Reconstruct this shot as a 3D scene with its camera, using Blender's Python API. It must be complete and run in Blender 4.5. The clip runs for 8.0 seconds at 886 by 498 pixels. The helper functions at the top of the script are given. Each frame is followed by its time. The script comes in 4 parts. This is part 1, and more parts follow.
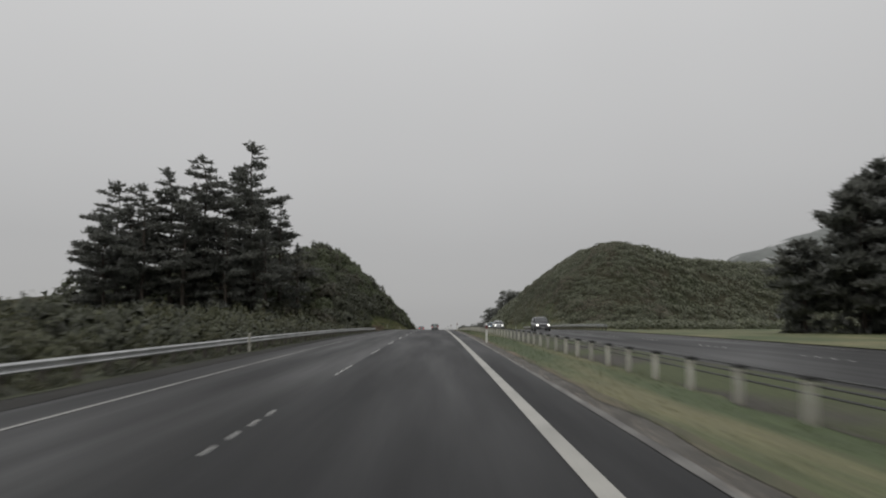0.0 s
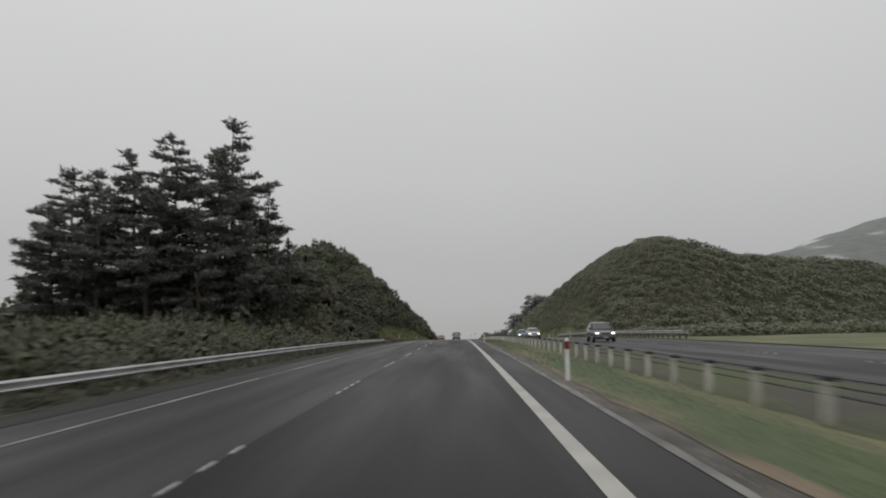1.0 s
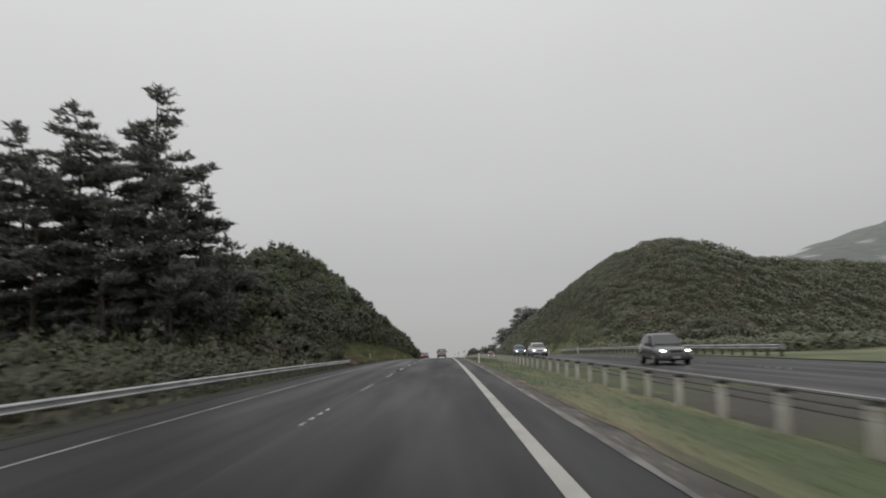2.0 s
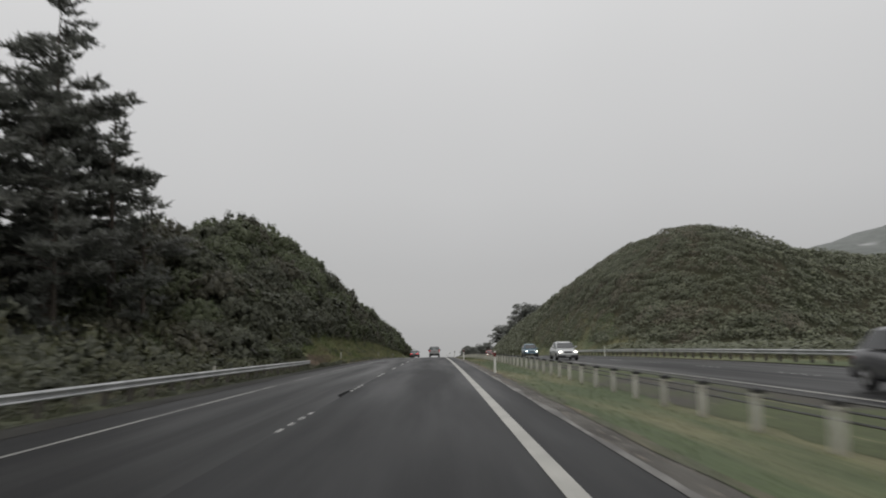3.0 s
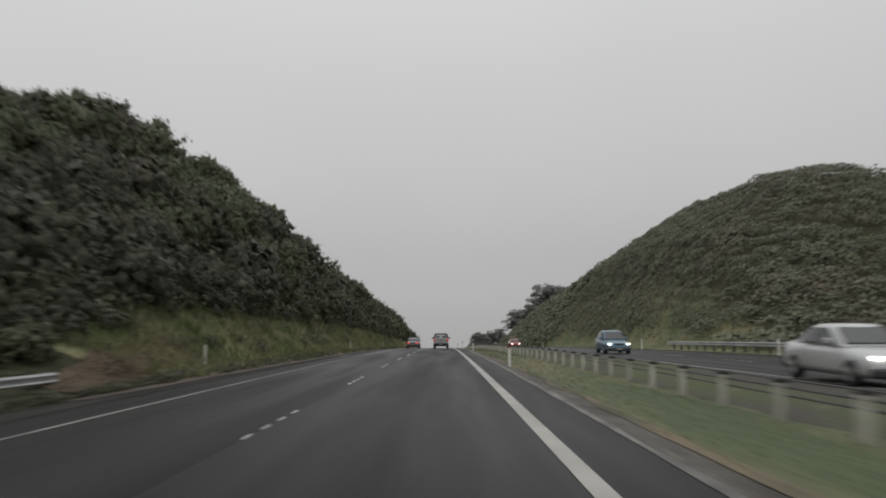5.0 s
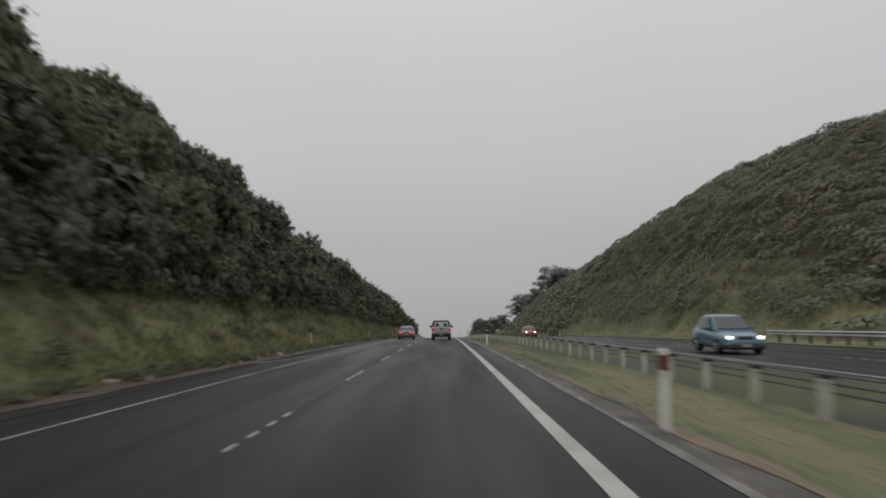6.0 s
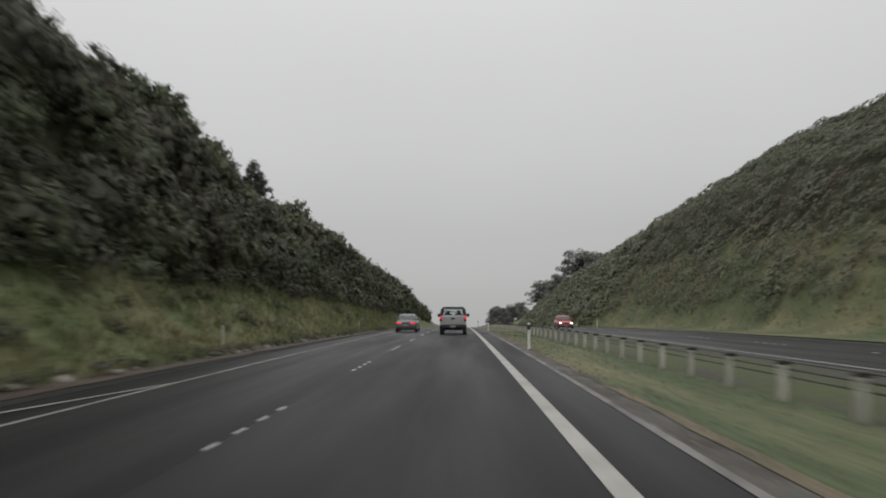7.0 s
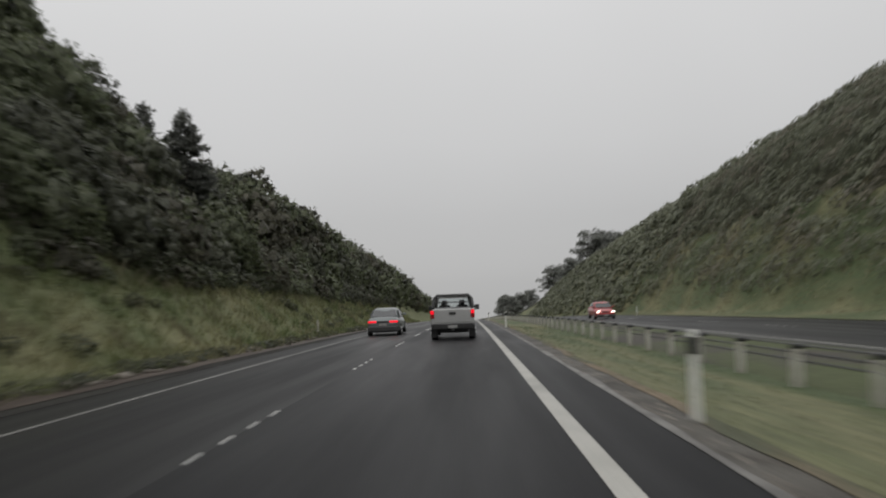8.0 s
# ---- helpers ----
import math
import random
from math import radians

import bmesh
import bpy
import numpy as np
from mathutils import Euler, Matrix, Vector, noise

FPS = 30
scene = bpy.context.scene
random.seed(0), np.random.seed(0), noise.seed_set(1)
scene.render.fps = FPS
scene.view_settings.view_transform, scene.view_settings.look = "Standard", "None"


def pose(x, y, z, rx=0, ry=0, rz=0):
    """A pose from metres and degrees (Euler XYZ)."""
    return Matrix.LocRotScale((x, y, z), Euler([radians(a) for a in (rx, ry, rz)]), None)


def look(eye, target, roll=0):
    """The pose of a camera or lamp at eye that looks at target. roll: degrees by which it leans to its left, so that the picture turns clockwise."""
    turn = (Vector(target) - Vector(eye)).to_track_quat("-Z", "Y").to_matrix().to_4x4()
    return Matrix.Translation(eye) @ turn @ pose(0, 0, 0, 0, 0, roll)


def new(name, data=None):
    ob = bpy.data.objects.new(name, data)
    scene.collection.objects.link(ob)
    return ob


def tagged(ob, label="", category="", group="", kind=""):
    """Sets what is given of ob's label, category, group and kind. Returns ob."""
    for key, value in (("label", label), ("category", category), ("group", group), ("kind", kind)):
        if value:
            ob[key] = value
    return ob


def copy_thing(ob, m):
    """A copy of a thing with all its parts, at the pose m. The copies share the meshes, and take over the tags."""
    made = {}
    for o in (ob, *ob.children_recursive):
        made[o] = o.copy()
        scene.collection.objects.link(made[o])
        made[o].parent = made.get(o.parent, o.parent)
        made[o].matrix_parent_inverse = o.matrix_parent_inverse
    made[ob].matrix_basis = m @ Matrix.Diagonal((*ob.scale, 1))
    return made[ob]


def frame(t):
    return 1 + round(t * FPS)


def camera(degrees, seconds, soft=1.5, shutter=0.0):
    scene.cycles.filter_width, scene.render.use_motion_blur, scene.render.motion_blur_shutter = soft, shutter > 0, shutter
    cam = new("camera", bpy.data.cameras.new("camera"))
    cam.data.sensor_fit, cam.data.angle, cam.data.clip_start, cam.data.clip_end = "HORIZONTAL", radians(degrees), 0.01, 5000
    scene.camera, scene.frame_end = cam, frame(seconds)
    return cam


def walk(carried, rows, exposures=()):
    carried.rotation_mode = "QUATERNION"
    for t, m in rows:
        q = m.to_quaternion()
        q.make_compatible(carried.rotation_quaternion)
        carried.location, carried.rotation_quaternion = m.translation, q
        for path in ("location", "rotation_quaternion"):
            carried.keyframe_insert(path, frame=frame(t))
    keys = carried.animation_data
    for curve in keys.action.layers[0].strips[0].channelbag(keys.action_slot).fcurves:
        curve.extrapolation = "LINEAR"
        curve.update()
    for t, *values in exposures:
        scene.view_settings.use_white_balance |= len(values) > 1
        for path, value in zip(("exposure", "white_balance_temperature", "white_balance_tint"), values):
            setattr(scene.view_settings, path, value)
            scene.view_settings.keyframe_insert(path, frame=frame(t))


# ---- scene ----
# The camera rides along the right-hand lane of a straight dual carriageway in the rain.
CREST = 1.5e-4      # the road is a long crest: z = -CREST * y * y / 2 up to FAR_BEND, then a steady fall
FAR_BEND = 330.0


def road_z(y):
    if y <= FAR_BEND:
        return -CREST * y * y / 2
    return -CREST * FAR_BEND ** 2 / 2 - CREST * FAR_BEND * (y - FAR_BEND)


cam = camera(58.7, 8.0, soft=1.9, shutter=0.7)
# seconds, x, y, height over the road, yaw, pitch, roll
ROWS = [
    (0, -0.071, 14.31, 1.330, -0.488, 4.571, 0.060),
    (0.5, -0.013, 25.53, 1.294, -0.406, 5.413, -0.406),
    (0.6, 0.063, 27.83, 1.266, -0.090, 5.058, -0.312),
    (1, 0.043, 36.73, 1.273, 1.098, 5.129, 1.042),
    (1.5, 0.095, 47.53, 1.286, 0.225, 6.033, 1.634),
    (1.6, 0.157, 49.72, 1.291, 0.083, 6.276, 1.880),
    (2.9, 0.073, 78.11, 1.277, -0.479, 6.029, 1.159),
    (3, 0.060, 80.21, 1.279, -0.442, 6.006, 0.833),
    (3.5, 0.008, 91.11, 1.289, -0.514, 5.357, 0.573),
    (4, 0.013, 101.79, 1.263, -0.473, 5.129, 0.029),
    (4.2, 0.004, 106.04, 1.288, -0.536, 4.810, -0.379),
    (4.5, 0.015, 112.32, 1.247, -0.377, 5.266, -0.219),
    (5.9, -0.005, 141.80, 1.259, 0.673, 4.119, 0.773),
    (6, -0.077, 143.92, 1.269, 0.114, 4.047, 0.622),
    (6.5, -0.023, 154.34, 1.286, 0.618, 3.826, 0.782),
    (7, 0.051, 164.67, 1.267, 1.247, 3.141, 0.085),
    (7.5, 0.182, 174.37, 1.281, 1.472, 2.608, 0.478),
    (7.7, 0.149, 178.59, 1.275, 1.217, 2.969, 0.279),
    (8, 0.187, 185.15, 1.282, 1.729, 2.492, 2.130),
]
walk(cam, [(t, pose(x, y, h + road_z(y), 90 + pitch, roll, yaw)) for t, x, y, h, yaw, pitch, roll in ROWS],
     exposures=[(0.0, -0.2), (0.5, -0.1), (1.0, -0.08), (1.5, -0.03), (3.0, -0.04), (4.5, -0.06), (6.0, -0.14), (6.6, 0.03), (8.0, 0.04)])

# ---- sky and light: heavy overcast ----
world = bpy.data.worlds.new("overcast_sky")
scene.world = world
world.use_nodes = True
wn, wl = world.node_tree.nodes, world.node_tree.links
wn.clear()
w_out = wn.new("ShaderNodeOutputWorld")
w_bg = wn.new("ShaderNodeBackground")
w_sky = wn.new("ShaderNodeTexSky")
w_sky.sky_type, w_sky.sun_disc = "NISHITA", False
w_sky.sun_elevation, w_sky.sun_rotation = radians(52), radians(-30)
w_hs = wn.new("ShaderNodeHueSaturation")
w_hs.inputs["Saturation"].default_value = 0.08
w_sc = wn.new("ShaderNodeMix")
w_sc.data_type, w_sc.blend_type = "RGBA", "MIX"
w_co = wn.new("ShaderNodeTexCoord")
w_sep = wn.new("ShaderNodeSeparateXYZ")
w_rmp = wn.new("ShaderNodeValToRGB")
w_no = wn.new("ShaderNodeTexNoise")
w_no.inputs["Scale"].default_value, w_no.inputs["Detail"].default_value = 1.6, 3
w_add = wn.new("ShaderNodeMath")
w_add.operation = "MULTIPLY_ADD"
w_add.inputs[1].default_value = 0.16
# cloud deck: greyer in the rain low down, brighter overhead
els = w_rmp.color_ramp.elements
els[0].position, els[0].color = 0.05, (3.9, 3.9, 3.88, 1)
els[1].position, els[1].color = 1.0, (11.0, 11.0, 11.05, 1)
for where, c in ((0.16, 4.35), (0.26, 5.2), (0.42, 6.1), (0.55, 7.0)):
    e = els.new(where)
    e.color = (c, c, c * 1.004, 1)
wl.new(w_co.outputs["Generated"], w_sep.inputs[0])
wl.new(w_co.outputs["Generated"], w_no.inputs["Vector"])
wl.new(w_no.outputs["Fac"], w_add.inputs[0])
wl.new(w_sep.outputs["Z"], w_add.inputs[2])
wl.new(w_add.outputs[0], w_rmp.inputs["Fac"])
wl.new(w_sky.outputs["Color"], w_hs.inputs["Color"])
w_sc.inputs[0].default_value = 0.9
wl.new(w_hs.outputs["Color"], w_sc.inputs[6])
wl.new(w_rmp.outputs["Color"], w_sc.inputs[7])
wl.new(w_sc.outputs[2], w_bg.inputs["Color"])
w_bg.inputs["Strength"].default_value = 0.105
wl.new(w_bg.outputs[0], w_out.inputs["Surface"])

sun = new("sun", bpy.data.lights.new("sun", "SUN"))
sun.data.energy, sun.data.angle, sun.data.color = 0.5, radians(40), (1.0, 0.98, 0.95)
sun.matrix_world = look((0, 0, 60), (20, 35, 0))


# ---- materials ----
def material(name, base, rough=0.8, second=None, scale=1.0, detail=6.0, fine=None, fine_amount=0.25, bump=0.0, bump_scale=None,
             metallic=0.0, specular=0.5, per_piece=0.0, per_object=0.0, stretch=(1, 1, 1), ramp=(0.35, 0.65), rough2=None, coat=0.0, thin=0.0):
    """A surface with a base colour that wanders to a second one, fine grain, relief and per-piece variation."""
    m = bpy.data.materials.new(name)
    m.use_nodes = True
    nd, lk = m.node_tree.nodes, m.node_tree.links
    b = nd["Principled BSDF"]
    b.inputs["Roughness"].default_value, b.inputs["Metallic"].default_value = rough, metallic
    b.inputs["Specular IOR Level"].default_value = specular
    if coat:
        b.inputs["Coat Weight"].default_value, b.inputs["Coat Roughness"].default_value = coat, 0.08
    co, mp = nd.new("ShaderNodeTexCoord"), nd.new("ShaderNodeMapping")
    mp.inputs["Scale"].default_value = stretch
    lk.new(co.outputs["Object"], mp.inputs["Vector"])
    n1 = nd.new("ShaderNodeTexNoise")
    n1.inputs["Scale"].default_value, n1.inputs["Detail"].default_value = scale, detail
    lk.new(mp.outputs[0], n1.inputs["Vector"])
    rm = nd.new("ShaderNodeMapRange")
    rm.inputs["From Min"].default_value, rm.inputs["From Max"].default_value = ramp
    lk.new(n1.outputs["Fac"], rm.inputs["Value"])
    mix = nd.new("ShaderNodeMix")
    mix.data_type = "RGBA"
    second = second or tuple(c * 0.8 for c in base)
    mix.inputs[6].default_value, mix.inputs[7].default_value = (*base, 1), (*second, 1)
    lk.new(rm.outputs[0], mix.inputs[0])
    n2 = nd.new("ShaderNodeTexNoise")
    n2.inputs["Scale"].default_value, n2.inputs["Detail"].default_value = fine or scale * 14, 4
    lk.new(mp.outputs[0], n2.inputs["Vector"])
    hs = nd.new("ShaderNodeHueSaturation")
    lk.new(mix.outputs[2], hs.inputs["Color"])
    val = nd.new("ShaderNodeMapRange")
    val.inputs["From Min"].default_value, val.inputs["From Max"].default_value = 0.25, 0.75
    val.inputs["To Min"].default_value, val.inputs["To Max"].default_value = 1 - fine_amount, 1 + fine_amount
    lk.new(n2.outputs["Fac"], val.inputs["Value"])
    last = val.outputs[0]
    for amount, node, socket in ((per_piece, "ShaderNodeNewGeometry", "Random Per Island"), (per_object, "ShaderNodeObjectInfo", "Random")):
        if amount:
            rnd, r2, mu = nd.new(node), nd.new("ShaderNodeMapRange"), nd.new("ShaderNodeMath")
            r2.inputs["To Min"].default_value, r2.inputs["To Max"].default_value = 1 - amount, 1 + amount
            mu.operation = "MULTIPLY"
            lk.new(rnd.outputs[socket], r2.inputs["Value"])
            lk.new(r2.outputs[0], mu.inputs[0])
            lk.new(last, mu.inputs[1])
            last = mu.outputs[0]
    lk.new(last, hs.inputs["Value"])
    lk.new(hs.outputs["Color"], b.inputs["Base Color"])
    if rough2 is not None:
        rr = nd.new("ShaderNodeMapRange")
        rr.inputs["From Min"].default_value, rr.inputs["From Max"].default_value = ramp
        rr.inputs["To Min"].default_value, rr.inputs["To Max"].default_value = rough, rough2
        lk.new(n1.outputs["Fac"], rr.inputs["Value"])
        lk.new(rr.outputs[0], b.inputs["Roughness"])
    if bump:
        bp = nd.new("ShaderNodeBump")
        bp.inputs["Strength"].default_value, bp.inputs["Distance"].default_value = min(1.0, bump * 8), bump
        n3 = nd.new("ShaderNodeTexNoise")
        n3.inputs["Scale"].default_value, n3.inputs["Detail"].default_value = bump_scale or scale * 8, 5
        lk.new(mp.outputs[0], n3.inputs["Vector"])
        lk.new(n3.outputs["Fac"], bp.inputs["Height"])
        lk.new(bp.outputs[0], b.inputs["Normal"])
    if thin:
        tr, mx = nd.new("ShaderNodeBsdfTranslucent"), nd.new("ShaderNodeMixShader")
        mx.inputs[0].default_value = thin
        lk.new(hs.outputs["Color"], tr.inputs["Color"])
        lk.new(b.outputs[0], mx.inputs[1])
        lk.new(tr.outputs[0], mx.inputs[2])
        lk.new(mx.outputs[0], nd["Material Output"].inputs["Surface"])
    return m


def glowing(name, colour, strength):
    m = bpy.data.materials.new(name)
    m.use_nodes = True
    b = m.node_tree.nodes["Principled BSDF"]
    b.inputs["Base Color"].default_value = (*colour, 1)
    b.inputs["Emission Color"].default_value = (*colour, 1)
    b.inputs["Emission Strength"].default_value = strength
    b.inputs["Roughness"].default_value = 0.2
    return m


M_ASPHALT = material("wet_asphalt", (0.009, 0.009, 0.01), 0.52, (0.019, 0.019, 0.02), 0.5, 7, 60, 0.4, 0.004, 120, stretch=(1.6, 0.1, 1), rough2=0.4, specular=0.065)
M_OLD_ASPHALT = material("worn_wet_asphalt", (0.01, 0.01, 0.0105), 0.5, (0.026, 0.026, 0.026), 0.55, 7, 60, 0.4, 0.004, 120, stretch=(1.8, 0.08, 1), rough2=0.36, specular=0.085)
M_TAR = material("black_tar", (0.003, 0.003, 0.003), 0.7, (0.005, 0.005, 0.005), 3, specular=0.02)
M_PAINT = material("road_paint", (0.36, 0.35, 0.315), 0.45, (0.23, 0.225, 0.2), 1.2, 6, 30, 0.2, 0.002, 60, ramp=(0.4, 0.75))
M_THIN_PAINT = material("worn_road_paint", (0.22, 0.215, 0.2), 0.45, (0.05, 0.05, 0.048), 0.5, 8, 30, 0.3, 0.002, 60, ramp=(0.48, 0.66))
M_STUD = material("ceramic_stud", (0.78, 0.78, 0.75), 0.3, (0.6, 0.6, 0.57), 6)
M_SILT = material("pale_silt", (0.17, 0.165, 0.15), 0.6, (0.06, 0.056, 0.05), 1.6, 8, 25, 0.35, 0.008, 30, ramp=(0.38, 0.62))
M_GRAVEL = material("wet_gravel", (0.1, 0.094, 0.082), 0.6, (0.042, 0.037, 0.031), 1.1, 8, 22, 0.5, 0.02, 30, specular=0.12)
M_SHOULDER = material("dark_shoulder_gravel", (0.034, 0.033, 0.029), 0.7, (0.019, 0.018, 0.016), 0.8, 8, 22, 0.45, 0.02, 30, stretch=(1.4, 0.3, 1), specular=0.08)
M_EARTH = material("muddy_strip", (0.06, 0.055, 0.045), 0.7, (0.066, 0.078, 0.034), 0.45, 8, 10, 0.3, 0.02, 14, stretch=(1.2, 0.3, 1), ramp=(0.42, 0.55), specular=0.15)
M_MUD = material("reddish_mud", (0.05, 0.036, 0.028), 0.55, (0.085, 0.066, 0.053), 0.9, 8, 14, 0.35, 0.03, 12, stretch=(1.3, 0.4, 1), ramp=(0.42, 0.64), specular=0.25)
M_BARE = material("bare_brown_earth", (0.11, 0.08, 0.056), 0.8, (0.06, 0.05, 0.034), 0.8, 8, 12, 0.35, 0.04, 10, ramp=(0.4, 0.62), specular=0.15)
M_VERGE = material("muddy_verge", (0.035, 0.037, 0.024), 0.8, (0.06, 0.065, 0.036), 0.5, 8, 8, 0.35, 0.04, 9, stretch=(1.2, 0.35, 1), ramp=(0.42, 0.62), specular=0.15)
M_GROUND = material("rough_ground", (0.04, 0.045, 0.026), 0.95, (0.055, 0.05, 0.033), 0.12, 8, 4, 0.4, 0.06, 3, specular=0.1)
M_MOWN = material("mown_grass", (0.0561, 0.077, 0.0273), 0.85, (0.139, 0.133, 0.0663), 0.62, 8, 9, 0.25, 0.03, 12, stretch=(1, 0.09, 1), ramp=(0.44, 0.64))
M_FIELD = material("field_grass", (0.0637, 0.0855, 0.0303), 0.85, (0.169, 0.155, 0.0753), 0.22, 8, 5, 0.3, 0.03, 9, stretch=(1, 0.5, 1), ramp=(0.42, 0.66))
M_STRAW = material("straw_edge", (0.155, 0.118, 0.075), 0.85, (0.055, 0.06, 0.03), 0.55, 8, 12, 0.3, 0.02, 15, stretch=(1.5, 0.4, 1), ramp=(0.42, 0.6))
M_BANK = material("bank_grass", (0.08906, 0.1126, 0.04404), 0.9, (0.1484, 0.1469, 0.07186), 0.3, 8, 6, 0.45, 0.08, 5)
M_BLADES = material("grass_blades", (0.1187, 0.1469, 0.05795), 0.75, (0.2553, 0.2387, 0.1333), 0.3, 6, 5, 0.3, per_piece=0.4, ramp=(0.4, 0.7), thin=0.35)
M_MEDIAN_BLADES = material("mown_blades", (0.0633, 0.0846, 0.032), 0.75, (0.148, 0.138, 0.069), 0.62, 6, 5, 0.15, per_piece=0.25, stretch=(1, 0.09, 1), ramp=(0.44, 0.64), thin=0.4)
M_BUSH = material("bush_leaves", (0.0867, 0.108, 0.052), 0.5, (0.145, 0.163, 0.0879), 0.45, 2, 2.2, 0.35, per_piece=0.16, thin=0.4, ramp=(0.36, 0.72), specular=0.35)
M_BUSH_DARK = material("dark_bush_leaves", (0.06608, 0.07198, 0.0472), 0.5, (0.1121, 0.118, 0.07788), 0.45, 2, 2.2, 0.35, per_piece=0.16, thin=0.35, ramp=(0.36, 0.72), specular=0.35)
M_BUSH_BROWN = material("brownish_bush_leaves", (0.0722, 0.0718, 0.0454), 0.5, (0.11, 0.103, 0.0699), 0.45, 2, 2.2, 0.35, per_piece=0.16, thin=0.4, ramp=(0.36, 0.72), specular=0.35)
# scrub colours lifted above real leaf tones to stand in for mist
M_SCRUB = material("scrub_leaves", (0.152, 0.17, 0.105), 0.42, (0.195, 0.198, 0.136), 0.28, 5, 0.7, 0.3, per_piece=0.3, thin=0.45, ramp=(0.38, 0.7), specular=0.9)
M_SCRUB_BROWN = material("brownish_scrub_leaves", (0.188, 0.172, 0.12), 0.45, (0.22, 0.2, 0.148), 0.28, 5, 1.1, 0.3, per_piece=0.3, thin=0.45, ramp=(0.38, 0.7), specular=0.9)
M_HEDGE = material("hedge_leaves", (0.072, 0.08, 0.04), 0.45, (0.112, 0.105, 0.06), 0.4, 3, 2.0, 0.4, per_piece=0.2, thin=0.4, ramp=(0.38, 0.7))


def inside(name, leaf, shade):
    """The close-set leaves under the outermost ones, darkened to stand in for self-shade."""
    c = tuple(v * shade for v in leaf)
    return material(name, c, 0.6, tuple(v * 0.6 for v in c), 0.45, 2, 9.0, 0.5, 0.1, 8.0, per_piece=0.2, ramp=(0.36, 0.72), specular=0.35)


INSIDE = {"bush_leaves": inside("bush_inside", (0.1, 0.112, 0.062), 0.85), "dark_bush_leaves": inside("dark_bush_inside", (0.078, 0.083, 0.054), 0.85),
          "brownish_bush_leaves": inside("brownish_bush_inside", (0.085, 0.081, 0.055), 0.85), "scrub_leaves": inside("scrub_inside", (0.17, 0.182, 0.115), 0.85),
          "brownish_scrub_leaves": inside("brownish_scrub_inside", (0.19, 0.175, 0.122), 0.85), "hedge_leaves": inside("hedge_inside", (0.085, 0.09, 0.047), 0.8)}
# needles made paler and greyer, with the rain mist put into their colour
M_NEEDLES = material("pine_needles", (0.118, 0.126, 0.108), 0.45, (0.15, 0.153, 0.134), 0.3, 6, 2, 0.35, per_piece=0.3, thin=0.5, specular=0.8)
M_BARK = material("pine_bark", (0.07, 0.055, 0.042), 0.85, (0.035, 0.028, 0.022), 2, 8, 14, 0.4, 0.03, 12, stretch=(1, 1, 0.25))
M_ZINC = material("galvanised_steel", (0.5, 0.505, 0.51), 0.38, (0.34, 0.345, 0.35), 0.7, 7, 12, 0.2, 0.002, 30, metallic=0.7, rough2=0.52)
M_TIMBER = material("weathered_timber", (0.11, 0.1, 0.085), 0.8, (0.06, 0.053, 0.045), 3, 7, 25, 0.3, 0.006, 30, stretch=(1, 1, 0.2), per_object=0.25)
M_POST = material("pale_post", (0.47, 0.46, 0.41), 0.6, (0.3, 0.285, 0.24), 4, 7, 25, 0.2, per_object=0.15)
M_BLACK = material("black_plastic", (0.02, 0.02, 0.02), 0.5, (0.03, 0.03, 0.03), 4)
M_RED = material("red_reflector", (0.17, 0.015, 0.014), 0.3, (0.12, 0.014, 0.013), 4)
M_WHITE_PLASTIC = material("white_plastic", (0.74, 0.74, 0.7), 0.45, (0.6, 0.6, 0.55), 3, 6, 20, 0.12)
M_CABLE = material("steel_cable", (0.05, 0.05, 0.05), 0.5, (0.08, 0.08, 0.08), 3, metallic=0.4)
M_GLASS = material("dark_glass", (0.02, 0.023, 0.025), 0.06, (0.03, 0.032, 0.034), 2, specular=0.8)
M_CLEAR = material("clear_glass", (0.85, 0.88, 0.88), 0.02, (0.8, 0.84, 0.84), 2)
M_CLEAR.node_tree.nodes["Principled BSDF"].inputs["Transmission Weight"].default_value = 1.0
M_SEAT = material("grey_seat_cloth", (0.05, 0.05, 0.055), 0.9, (0.035, 0.035, 0.04), 6)
M_RUBBER = material("tyre_rubber", (0.02, 0.02, 0.02), 0.7, (0.03, 0.03, 0.03), 6)
M_RIM = material("alloy_rim", (0.4, 0.4, 0.4), 0.35, (0.28, 0.28, 0.28), 6, metallic=0.8)
M_TRIM = material("dark_trim", (0.035, 0.035, 0.036), 0.45, (0.05, 0.05, 0.05), 5)
M_LAMP_RED = glowing("tail_lamp_lit", (1.0, 0.004, 0.02), 0.95)
M_LENS_RED = material("tail_lens", (0.3, 0.015, 0.015), 0.2, (0.24, 0.012, 0.012), 6)
M_LAMP_WHITE = glowing("headlamp_lit", (1.0, 0.95, 0.86), 6.0)
M_PLATE = material("plate", (0.33, 0.33, 0.319), 0.4, (0.275, 0.275, 0.264), 6)


def car_paint(name, colour):
    return material(name, colour, 0.32, tuple(c * 0.82 for c in colour), 1.5, 5, 40, 0.06, metallic=0.25, coat=0.6)


M_SILVER = car_paint("silver_paint", (0.46, 0.46, 0.45))
M_GREYGREEN = car_paint("grey_green_paint", (0.13, 0.15, 0.15))
M_WHITE_CAR = car_paint("pale_silver_paint", (0.52, 0.53, 0.53))
M_BLUE = car_paint("sky_blue_paint", (0.1, 0.2, 0.27))
M_RED_CAR = car_paint("red_paint", (0.42, 0.035, 0.03))
M_DARK_CAR = car_paint("charcoal_paint", (0.09, 0.09, 0.095))


